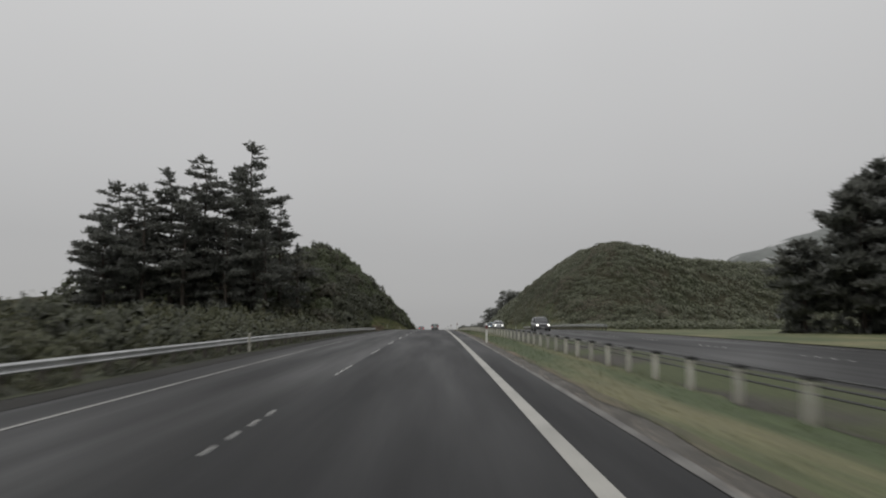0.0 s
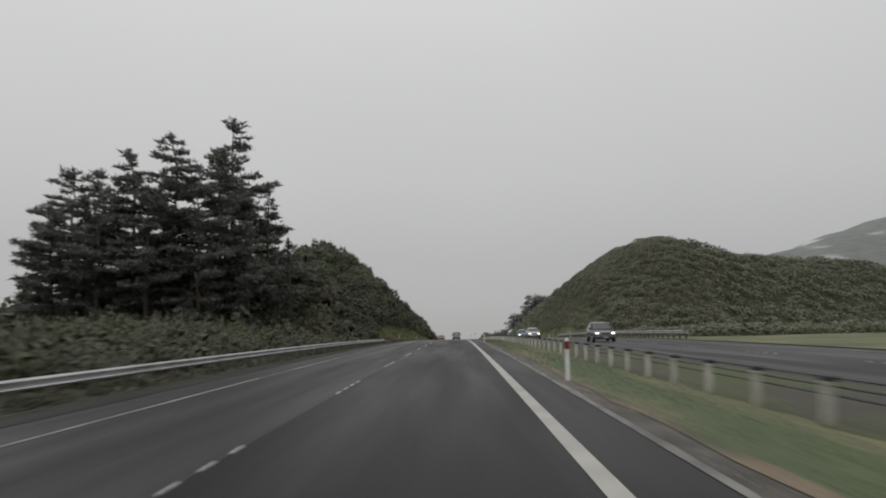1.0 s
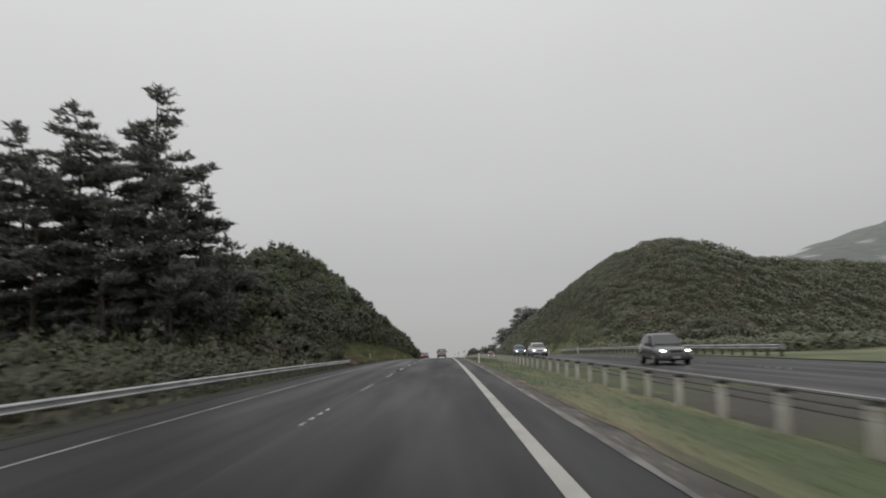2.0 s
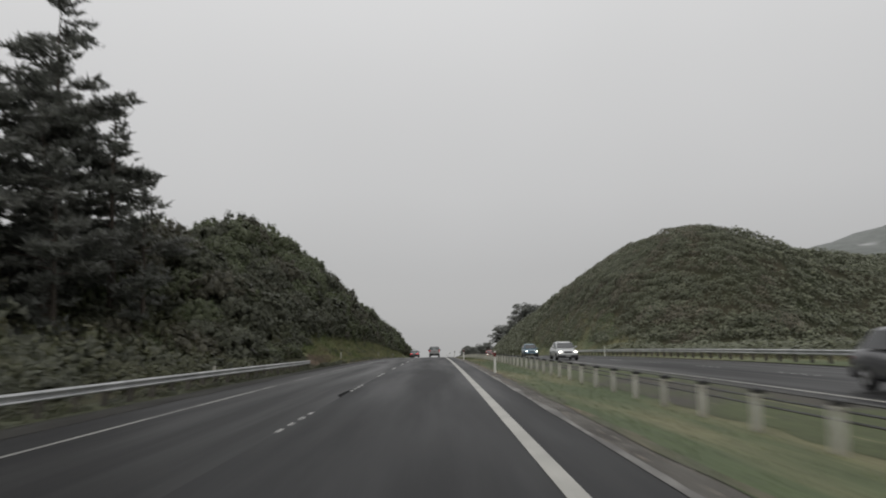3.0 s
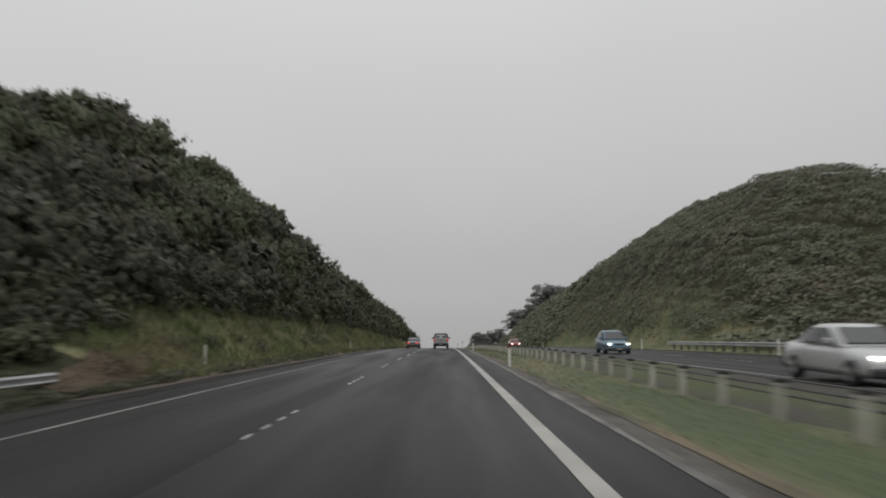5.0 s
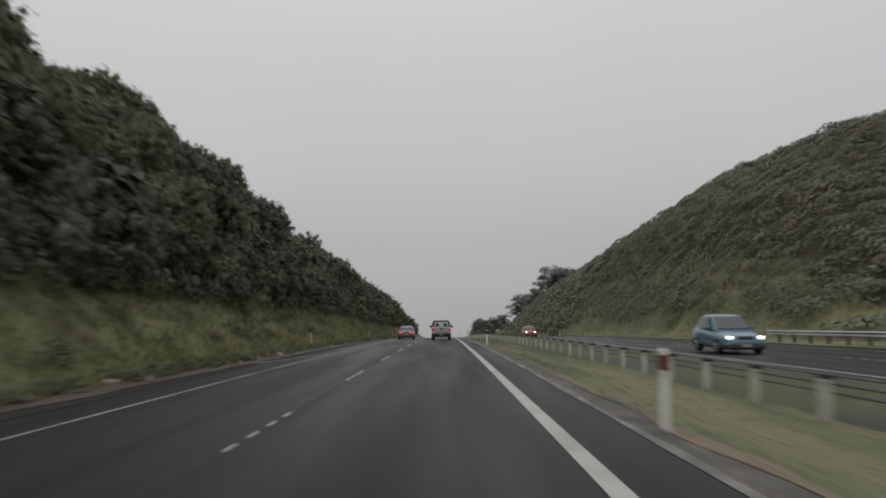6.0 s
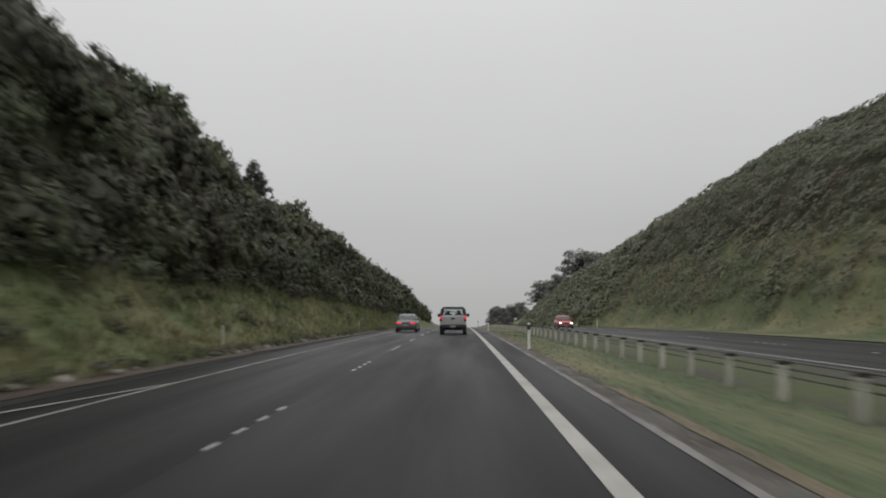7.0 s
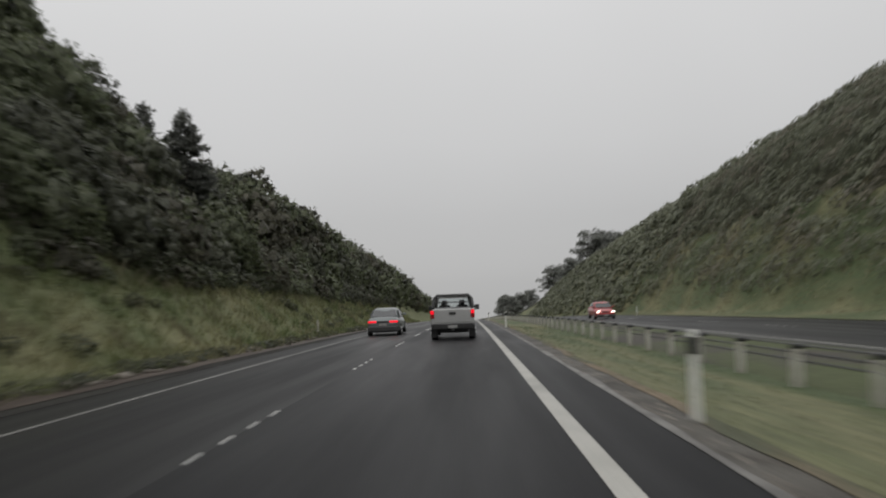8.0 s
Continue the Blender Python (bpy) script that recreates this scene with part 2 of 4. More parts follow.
# ---- mesh helpers ----
def mesh_object(name, verts, faces, mat, parent=None, smooth=False):
    """faces: an (n, 3) or (n, 4) array, or a list of them."""
    me = bpy.data.meshes.new(name)
    groups = faces if isinstance(faces, list) else [faces]
    groups = [np.asarray(g, dtype=np.int32) for g in groups if len(g)]
    loops = np.concatenate([g.ravel() for g in groups])
    sizes = np.concatenate([np.full(len(g), g.shape[1], dtype=np.int32) for g in groups])
    me.vertices.add(len(verts))
    me.vertices.foreach_set("co", np.asarray(verts, dtype=np.float32).ravel())
    me.loops.add(len(loops))
    me.loops.foreach_set("vertex_index", loops)
    me.polygons.add(len(sizes))
    me.polygons.foreach_set("loop_start", np.concatenate([[0], np.cumsum(sizes)[:-1]]).astype(np.int32))
    if smooth:
        me.polygons.foreach_set("use_smooth", np.ones(len(sizes), dtype=bool))
    me.update(calc_edges=True)
    me.validate()
    me.materials.append(mat)
    ob = new(name, me)
    if parent:
        ob.parent = parent
    return ob


def part(name, bm, mat, parent=None, label="", smooth=False):
    me = bpy.data.meshes.new(name)
    bmesh.ops.recalc_face_normals(bm, faces=bm.faces[:])
    bm.to_mesh(me)
    bm.free()
    if smooth:
        for p in me.polygons:
            p.use_smooth = True
    me.materials.append(mat)
    ob = new(name, me)
    if parent:
        ob.parent = parent
    return tagged(ob, label)


def box(bm, x0, x1, y0, y1, z0, z1, bevel=0.0):
    made = bmesh.ops.create_cube(bm, size=1)["verts"]
    for v in made:
        v.co = Vector(((x0 + x1) / 2 + v.co.x * (x1 - x0), (y0 + y1) / 2 + v.co.y * (y1 - y0), (z0 + z1) / 2 + v.co.z * (z1 - z0)))
    if bevel:
        edges = {e for v in made for e in v.link_edges}
        bmesh.ops.bevel(bm, geom=list(edges), offset=bevel, segments=2, affect="EDGES", profile=0.5)
    return bm


def box_part(name, dims, mat, parent=None, label="", bevel=0.0):
    return part(name, box(bmesh.new(), *dims, bevel), mat, parent, label)


def rod(bm, a, b, r0, r1, sides=8):
    a, b = Vector(a), Vector(b)
    turn = (b - a).to_track_quat("Z", "Y").to_matrix().to_4x4()
    bmesh.ops.create_cone(bm, cap_ends=True, segments=sides, radius1=r0, radius2=r1, depth=(b - a).length,
                          matrix=Matrix.Translation((a + b) / 2) @ turn)
    return bm


def loft(rings, closed_ends=True):
    """A skin over rings of equally many points."""
    bm = bmesh.new()
    rows = [[bm.verts.new(p) for p in ring] for ring in rings]
    n = len(rows[0])
    for a, b in zip(rows, rows[1:]):
        for i in range(n):
            bm.faces.new((a[i], a[(i + 1) % n], b[(i + 1) % n], b[i]))
    if closed_ends:
        bm.faces.new(rows[0][::-1])
        bm.faces.new(rows[-1])
    return bm


def thing(name, x, y, z, turn, label, category, group=""):
    e = new(name)
    e.matrix_basis = pose(x, y, z, 0, 0, turn)
    return tagged(e, label, category, group)


# ---- the land ----
def ease(a, b, v):
    t = min(1.0, max(0.0, (v - a) / (b - a)))
    return t * t * (3 - 2 * t)


def hill_left(x, y):
    """Height over the road of the bank and the wooded slope on the left."""
    d = -8.0 - x
    if d <= 0:
        return 0.0
    start = ease(134, 160, y)
    crest = np.interp(y, (132, 146, 157, 168, 180, 190, 200, 210, 218, 228.5, 232.5, 241, 250, 258, 275, 300, 350, 450, 600), (1.0, 6.9, 11.0, 13.2, 14.3, 16.0, 16.0, 14.8, 16.6, 17.2, 10.0, 9.2, 12.8, 14.8, 12.7, 11.9, 12.8, 9.8, 4.5))
    low = 0.5 - 0.3 * ease(205, 224, y) + 0.38 * ease(240, 262, y)
    dent = 0.07 * ease(212, 226, y) * (1 - ease(238, 256, y))
    slope = np.interp(d, (4.2, 7.7, 11, 14.7, 18.5, 30, 60, 90), (0.0, low, 0.55 + 0.33 * low - 0.6 * dent, 0.95 - dent, 1.0, 0.88, 0.4, 0.12))
    bank = 2.9 * ease(0, 4.6, d) * start
    rise = 0.5 * ease(3, 14, d) * (1 - start)
    lumps = 1.5 * ease(6, 16, d) * noise.noise((x * 0.09, y * 0.06, 3)) + 0.7 * ease(5, 12, d) * noise.noise((x * 0.2, y * 0.2, 8))
    return bank + max(0.0, crest - 2.9) * slope + rise + lumps * start


def hill_right(x, y):
    d = x - 21.5
    if d <= 0:
        return 0.0
    along = np.interp(y - 0.5 * max(0.0, d - 25), (186, 196, 206, 216, 236, 268, 300, 340, 400, 470, 640), (0.0, 0.25, 0.62, 0.85, 0.965, 1.03, 1.0, 0.9, 0.86, 0.7, 0.3))
    top = np.interp(d, (0, 1.5, 11, 20.5, 24, 30, 48, 75, 160), (0.0, 0.3, 15.3, 22.3, 24.2, 25.3, 21.4, 21.4, 17.0))
    lumps = 1.1 * noise.noise((x * 0.06, y * 0.05, 9)) * ease(5, 25, d) + 0.4 * noise.noise((x * 0.2, y * 0.2, 5)) * ease(2, 14, d)
    return along * top + lumps * ease(0.0, 0.3, along)


def land_z(x, y):
    base = road_z(y)
    dip = -0.03
    if 3.0 < x < 7.0:
        dip = -0.1 - 0.1 * math.sin((x - 3.0) / 4.0 * math.pi) + 0.07 * ease(5.5, 7.0, x)
    elif 2.15 < x <= 3.0:
        dip = -0.03 - 0.07 * (x - 2.15) / 0.85
    elif x < -6.2:
        dip = -0.03 - 0.07 * ease(6.2, 7.5, -x) - 0.4 * ease(7.0, 9.6, -x) * (1 - ease(136, 156, y))
    fade = 1 - ease(160, 420, abs(x)) * 0.6
    return base + dip + (hill_left(x, y) + hill_right(x, y)) * fade


def spaced(stops):
    """Coordinates from stretches of (from, to, step)."""
    out = []
    for a, b, s in stops:
        out += list(np.arange(a, b - 1e-6, s))
    return out + [stops[-1][1]]


gx = spaced([(-2200, -600, 200), (-600, -160, 40), (-160, -60, 10), (-60, -16, 2), (-16, -10, 1), (-10, -6.2, 0.475), (-6.2, 2.1, 1.66), (2.1, 3.1, 0.25), (3.1, 7.5, 0.55), (7.5, 17.5, 2.0),
             (17.5, 29.5, 0.5), (29.5, 60, 2), (60, 160, 10), (160, 600, 40), (600, 2200, 200)])
gy = spaced([(-600, -80, 52), (-80, 340, 4), (340, 640, 12), (640, 1200, 40), (1200, 3600, 300)])
gv = np.array([(x, y, land_z(x, y)) for y in gy for x in gx])
nx = len(gx)
gi = np.array([(j * nx + i, j * nx + i + 1, (j + 1) * nx + i + 1, (j + 1) * nx + i) for j in range(len(gy) - 1) for i in range(nx - 1)])
ground = mesh_object("ground", gv, gi, M_GROUND, smooth=True)
tagged(ground, "rough grassy ground rising into steep wooded hillsides", "ground", kind="structure")


def strip(name, x_of, y0, y1, step, lift, mat, label, category, kind="structure", across=2, follow_land=False):
    """A ribbon along the road; x_of(y) gives its two edges."""
    ys = list(np.arange(y0, y1, step)) + [y1]
    vs = []
    for y in ys:
        a, b = x_of(y)
        for i in range(across):
            x = a + (b - a) * i / (across - 1)
            vs.append((x, y, (land_z(x, y) if follow_land else road_z(y)) + lift))
    f = [(j * across + i, j * across + i + 1, (j + 1) * across + i + 1, (j + 1) * across + i) for j in range(len(ys) - 1) for i in range(across - 1)]
    ob = mesh_object(name, np.array(vs), np.array(f), mat, smooth=True)
    return tagged(ob, label, category, kind=kind)


def edged(a, b, wobble=0.0, seed=0.0):
    return lambda y: (a + wobble * noise.noise((y * 0.35, seed, 1)), b + wobble * noise.noise((y * 0.4, seed + 7, 2)))


strip("road", edged(-2.3, 2.12, 0.0), -80, 1000, 4, 0.0, M_ASPHALT, "dark wet asphalt lane with a film of rain", "road", across=5)
strip("road", edged(-6.15, -2.3, 0.0), -80, 1000, 4, 0.0, M_OLD_ASPHALT, "lighter worn wet asphalt lane", "road", across=4)


def drift(y):
    """The opposite carriageway bears slowly away."""
    return 1.3 * ease(50, 130, y)


strip("road", lambda y: (7.4 + drift(y), 16.8 + drift(y)), -80, 1000, 4, 0.0, M_OLD_ASPHALT, "wet grey asphalt of the opposite carriageway", "road", across=6)


def silt(y):
    """Half the width of the washed silt, which comes and goes."""
    return 0.02 + 0.14 * max(0.0, 0.3 + noise.noise((y * 0.3, 21, 4)) + 0.35 * noise.noise((y * 1.9, 5, 4)))


strip("silt_edge", lambda y: (2.09 - 0.2 * silt(y), 2.15 + 0.7 * silt(y)), -80, 600, 0.4, 0.0065, M_SILT, "pale washed silt along the asphalt edge", "gravel", across=3)
strip("gravel_edge", edged(2.16, 2.84, 0.03, 3), -80, 600, 0.8, 0.034, M_GRAVEL, "wet gravel and silt along the asphalt edge", "gravel", across=6, follow_land=True)
strip("gravel_edge", edged(-7.3, -6.08, 0.06, 5), -80, 600, 0.8, 0.036, M_SHOULDER, "wet dark gravel of the shoulder", "gravel", across=4, follow_land=True)
strip("verge_grass", edged(-10.9, -7.15, 0.2, 41), -80, 140, 0.8, 0.042, M_VERGE, "dull muddy grass falling from the shoulder to the guard rail", "grass", across=9, follow_land=True)
strip("mud_ditch", edged(-8.1, -6.65, 0.22, 51), 138, 420, 0.8, 0.046, M_MUD, "reddish brown mud washed to the foot of the bank", "mud", across=5, follow_land=True)
strip("bare_earth", lambda y: (-10.9 + 0.8 * abs(y - 148) / 6 + 0.3 * noise.noise((y * 0.6, 61, 1)), -7.2 - 0.9 * abs(y - 148) / 6 + 0.3 * noise.noise((y * 0.7, 63, 1))), 142.5, 153.5, 0.5, 0.05, M_BARE, "bare brown earth scraped open at the end of the rail", "earth", across=8, follow_land=True)
strip("median_grass", lambda y: (2.7 + 0.16 * noise.noise((y * 0.35, 11, 1)), 7.42 + drift(y)), -80, 600, 0.8, 0.041, M_MOWN, "mown green and straw-coloured grass of the median", "grass", across=9, follow_land=True)
strip("muddy_strip", lambda y: (5.0 + 0.35 * ease(60, 110, y) + 0.4 * noise.noise((y * 0.5, 15, 1)) + 0.15 * noise.noise((y * 2.1, 16, 1)), 7.41 + drift(y)), -80, 420, 0.8, 0.047, M_EARTH, "bare muddy strip under the median barrier", "earth", across=5, follow_land=True)
strip("straw_edge", edged(2.6, 2.84, 0.22, 31), -80, 400, 0.8, 0.0425, M_STRAW, "straw-coloured dead grass beside the gravel", "grass", across=3, follow_land=True)
strip("verge_grass", lambda y: (16.8 + drift(y), 24.5 + drift(y) + 2.6 * ease(180, 195, y) + 1.3 * noise.noise((y * 0.16, 71, 2)) + 0.6 * noise.noise((y * 0.6, 73, 2))), -80, 600, 2, 0.07, M_FIELD, "pale grass verge beside the opposite carriageway", "grass", across=24, follow_land=True)
strip("verge_grass", lambda y: (max(24.4 + drift(y), (y - 97) / 0.7 - 4), 82 + 5 * noise.noise((y * 0.1, 3, 3))), -60, 152, 1.5, 0.045, M_FIELD, "pale flat grass before the scrub slope", "grass", across=30, follow_land=True)
strip("bank_grass", lambda y: (-13.0, -8.0), 146, 620, 4, 0.03, M_BANK, "long wet grass on the roadside bank", "grass", across=6, follow_land=True)

strip("edge_line", edged(1.1, 1.3), -80, 600, 4, 0.006, M_PAINT, "broad solid white line beside the median shoulder", "road marking")
strip("edge_line", edged(-5.14, -5.05), -80, 168, 4, 0.006, M_THIN_PAINT, "thin worn white line along the shoulder", "road marking")
strip("edge_line", edged(-5.14, -5.05), 168, 600, 4, 0.006, M_THIN_PAINT, "thin worn white line along the shoulder", "road marking")
for y0, y1 in ((170.3, 173.6), (174.3, 178.8)):
    strip("edge_line", lambda y: (-6.42 + (y - 170.5) * 0.158, -6.3 + (y - 170.5) * 0.15), y0, y1, 1, 0.014, M_PAINT, "short bright white line slanting in from the shoulder", "road marking")
strip("edge_line", lambda y: (7.9 + drift(y), 8.03 + drift(y)), -80, 600, 4, 0.006, M_PAINT, "white line along the opposite carriageway", "road marking")
strip("edge_line", lambda y: (15.6 + drift(y), 15.72 + drift(y)), -80, 600, 4, 0.006, M_THIN_PAINT, "worn white line at the outer edge of the opposite carriageway", "road marking")

strip("tar_seam", lambda y: (-2.35 - 0.11 * ease(99.6, 100.5, y) * (1 - 0.7 * ease(101.2, 103.4, y)) - 0.03 * noise.noise((y * 1.3, 3, 3)), -2.31), 99.6, 103.6, 0.25, 0.004, M_TAR, "glistening black tar poured along the lane seam", "road marking")

# raised white studs, four to a group, every ten metres
bm = bmesh.new()
bmesh.ops.create_uvsphere(bm, u_segments=10, v_segments=6, radius=0.048)
for v in bm.verts:
    v.co.z = max(-0.004, v.co.z * 0.35)
STUD = part("road_stud", bm, M_STUD, None, smooth=True)
tagged(STUD, "round white ceramic stud set on the wet asphalt", "road stud", "studs of the lane line")
first = True
for g in range(-3, 34):
    for j in range(4):
        y = 22.14 + 10 * g + j * 0.985
        if first:
            STUD.location, first = (-2.3, y, road_z(y) + 0.004), False
        else:
            copy_thing(STUD, pose(-2.3, y, road_z(y) + 0.004))
for g in range(0, 26):
    for j in range(4):
        y = 27.0 + 10 * g + j * 0.985
        copy_thing(STUD, pose(11.85 + drift(y), y, road_z(y) + 0.004))


# ---- barriers ----
def wave_beam(name, pts, parent, top=0.72, face=1):
    """A W-section steel beam through points (x, y); face: the side of x to which its waves bulge."""
    prof = [(0.0, 0), (0.055, -0.02), (0.08, -0.05), (0.055, -0.085), (0.006, -0.115), (0.006, -0.155), (0.055, -0.185), (0.08, -0.22), (0.055, -0.25), (0.0, -0.27)]
    prof = prof + [(a - 0.012, b) for a, b in prof[::-1]]
    rings = [[(x + face * a, y, road_z(y) + top + b) for a, b in prof] for x, y in pts]
    return part(name, loft(rings), M_ZINC, parent, smooth=False)


def guard_rail(x_of, y0, y1, face, label, post_step=2.0, base=0.0):
    rail = thing("guard_rail", 0, 0, 0, 0, label, "guard rail")
    ys = list(np.arange(y0, y1, 4.0)) + [y1]
    wave_beam("beam", [(x_of(y), y) for y in ys], rail, 0.72 + base, face)
    bm = box(bmesh.new(), -0.08, 0.08, -0.07, 0.07, -0.3, 0.66, 0.012)
    me = bpy.data.meshes.new("post")
    bm.to_mesh(me)
    bm.free()
    me.materials.append(M_TIMBER)
    bm = box(bmesh.new(), -0.05, 0.05, -0.06, 0.06, 0.4, 0.7, 0.008)
    block = bpy.data.meshes.new("spacer_block")
    bm.to_mesh(block)
    bm.free()
    block.materials.append(M_TIMBER)
    y = y0 + 0.3
    while y < y1:
        o = new("post", me)
        o.parent, o.location = rail, (x_of(y) - face * 0.2, y, road_z(y) + base - 0.02)
        k = new("spacer_block", block)
        k.parent, k.location = o, (face * 0.135, 0, 0)
        y += post_step
    for y, way in ((y0, -1), (y1, 1)):
        x, z = x_of(y), road_z(y) + base
        rings = [[(x - face * (0.16 - 0.16 * math.cos(a)) + face * 0.02 * w, y + way * 0.22 * math.sin(a), z + h) for h in (0.72, 0.45) for w in ((0, 1) if h > 0.5 else (1, 0))] for a in np.linspace(0, math.pi, 9)]
        part("end_terminal", loft(rings), M_ZINC, rail, "rounded steel end", smooth=False)
    return rail


guard_rail(lambda y: -9.75 - 0.3 * ease(134, 143, y), -60, 143.3, 1, "galvanised steel beam on timber posts before the shrubs", base=-0.47)
guard_rail(lambda y: 18.6 + 0.9 * ease(90, 150, y), 102.5, 192, -1, "galvanised steel beam on timber posts beyond the opposite carriageway")

barrier = thing("median_barrier", 0, 0, 0, 0, "pale median posts with dark caps carrying steel cables", "barrier")
bm = box(bmesh.new(), -0.055, 0.055, -0.075, 0.075, -0.3, 0.55, 0.015)
me_post = bpy.data.meshes.new("post")
bm.to_mesh(me_post)
bm.free()
me_post.materials.append(M_POST)
bm = box(bmesh.new(), -0.06, 0.14, -0.08, 0.08, 0.55, 0.63, 0.02)
me_cap = bpy.data.meshes.new("cap")
bm.to_mesh(me_cap)
bm.free()
me_cap.materials.append(M_BLACK)


def barrier_x(y):
    return 4.95 + 0.25 * ease(85, 165, y)


y = -40.0
while y < 420:
    z = road_z(y) - 0.12
    o = new("post", me_post)
    o.parent, o.location = barrier, (barrier_x(y), y, z)
    c = new("cap", me_cap)
    c.parent, c.location = o, (0, 0, 0)
    y += 2.5
for level in (0.36, 0.48, 0.6):
    ys = list(np.arange(-40, 420, 5.0))
    rings = [[(barrier_x(y) + 0.1 + 0.017 * math.cos(a), y, road_z(y) - 0.12 + level + 0.017 * math.sin(a)) for a in (0, 1.57, 3.14, 4.71)] for y in ys]
    part("cable", loft(rings), M_CABLE, barrier)


def marker_post(x, y, z, band, label, shaft=None):
    p = thing("marker_post", x, y, z, 0, label, "marker post", "edge marker posts")
    rings = []
    for h, w in ((-0.2, 0.054), (0.0, 0.052), (0.9, 0.048), (0.97, 0.04), (1.0, 0.018)):
        rings.append([(w * math.cos(a) * 1.0, 0.5 * w * math.sin(a), h) for a in np.arange(0, 6.28, 0.785)])
    part("shaft", loft(rings), shaft or M_WHITE_PLASTIC, p, smooth=True)
    box_part("reflector_band", (-0.054, 0.054, -0.03, 0.03, 0.74, 0.92), band, p, bevel=0.008)
    return p


for x, y, band in ((2.5, 15, M_BLACK), (2.5, 54.8, M_RED), (2.58, 115.0, M_RED), (2.5, 153.3, M_RED), (2.55, 193.6, M_BLACK), (2.5, 234, M_BLACK), (2.5, 274, M_BLACK)):
    marker_post(x, y, land_z(x, y), band, "white plastic marker post on the median edge")
for x, y in ((18.2, 166), (18.2, 196), (18.2, 270)):
    marker_post(x, y, land_z(x, y), M_WHITE_PLASTIC, "white plastic marker post beyond the opposite carriageway")
for x, y in ((-8.7, 51), (-10.05, 116.4), (-8.5, 151), (-8.2, 192), (-8.2, 229), (-8.2, 268)):
    marker_post(x, y, land_z(x, y) - 0.05, M_POST, "grimy white plastic marker post on the grassy verge", M_POST)


# ---- plants ----
RNG = np.random.default_rng(7)


def unit(v):
    return v / np.maximum(np.linalg.norm(v, axis=-1, keepdims=True), 1e-9)


def leaves_at(centres, normals, size, rng):
    """One small pointed leaf for each centre."""
    n = len(centres)
    side = unit(np.cross(normals, unit(rng.normal(size=(n, 3)))))
    up = np.cross(normals, side)
    L = np.reshape(size, (-1, 1))
    v = np.stack([centres - side * L, centres + side * L * 0.7 - up * L * 0.6, centres + side * L * 0.7 + up * L * 0.6], axis=1)
    return v.reshape(-1, 3), np.arange(3 * n).reshape(-1, 3)


OCT_V = np.array([(1, 0, 0), (-1, 0, 0), (0, 1, 0), (0, -1, 0), (0, 0, 1), (0, 0, -1)], dtype=float)
OCT_F = np.array([(i, j, k) for i in (0, 1) for j in (2, 3) for k in (4, 5)])


def leafy_crown(rng, leaves, size, tufts_n=45, tuft=(0.14, 0.26), low=0.3, hearts=6):
    """An uneven crown about 1 m in radius: crumpled tufts of close-set leaves over a dome, with loose leaves on and between them."""
    up = np.linspace(1.0, -low, tufts_n) + rng.normal(size=tufts_n) * 0.05
    up = np.clip(up, -low, 1)
    ang = np.arange(tufts_n) * 2.39996 + rng.normal(size=tufts_n) * 0.25
    flat = np.sqrt(1 - up ** 2)
    d0 = np.stack([flat * np.cos(ang), flat * np.sin(ang), up], axis=1)
    off = Vector(rng.normal(size=3) * 9)
    far = np.clip([0.76 + 0.36 * noise.noise(Vector(d) * 1.5 + off) for d in d0], 0.5, 0.92) * rng.uniform(0.92, 1.04, tufts_n)
    mid = d0 * far[:, None]
    r = rng.uniform(*tuft, tufts_n)
    which = rng.integers(0, tufts_n, leaves)
    d = unit(rng.normal(size=(leaves, 3)) + d0[which] * 0.9 + (0, 0, 0.25))
    c = mid[which] + d * (r[which] * rng.uniform(0.55, 1.5, leaves))[:, None]
    nrm = unit(d + rng.normal(size=(leaves, 3)) * 0.5 + np.array([0, 0, 0.3]))
    leaf = leaves_at(c, nrm, size * rng.uniform(0.6, 1.5, leaves), rng)
    vs, fs, base = [], [], 0
    heart = unit(rng.normal(size=(hearts, 3))) * 0.4
    mid, d0, r = np.concatenate([mid, heart]), np.concatenate([d0, unit(heart)]), np.concatenate([r, np.full(hearts, 0.38)])
    for i in range(tufts_n + hearts):
        turn = np.array(Euler(rng.uniform(0, 6.28, 3)).to_matrix())
        v = (OCT_V * rng.uniform(0.6, 1.25, (6, 1)) * 0.95) @ turn.T * r[i]
        f = OCT_F[(v[OCT_F].mean(axis=1) @ d0[i]) > 0.0]
        order = (np.cross(v[f[:, 1]] - v[f[:, 0]], v[f[:, 2]] - v[f[:, 0]]) * v[f].mean(axis=1)).sum(axis=1) < 0
        f[order] = f[order][:, ::-1]
        vs.append(v + mid[i])
        fs.append(f + base)
        base += 6
    return leaf, (np.concatenate(vs), np.concatenate(fs))


def lumpy_core(rng, squash=0.8, radius=0.5):
    bm = bmesh.new()
    bmesh.ops.create_icosphere(bm, subdivisions=1, radius=radius)
    off = rng.normal(size=3) * 10
    for v in bm.verts:
        v.co *= 1 + 0.7 * noise.noise(Vector(v.co) * 4.0 + Vector(off))
        v.co.z *= squash
    vs = np.array([v.co[:] for v in bm.verts])
    fs = np.array([[v.index for v in f.verts] for f in bm.faces])
    bm.free()
    return vs, fs


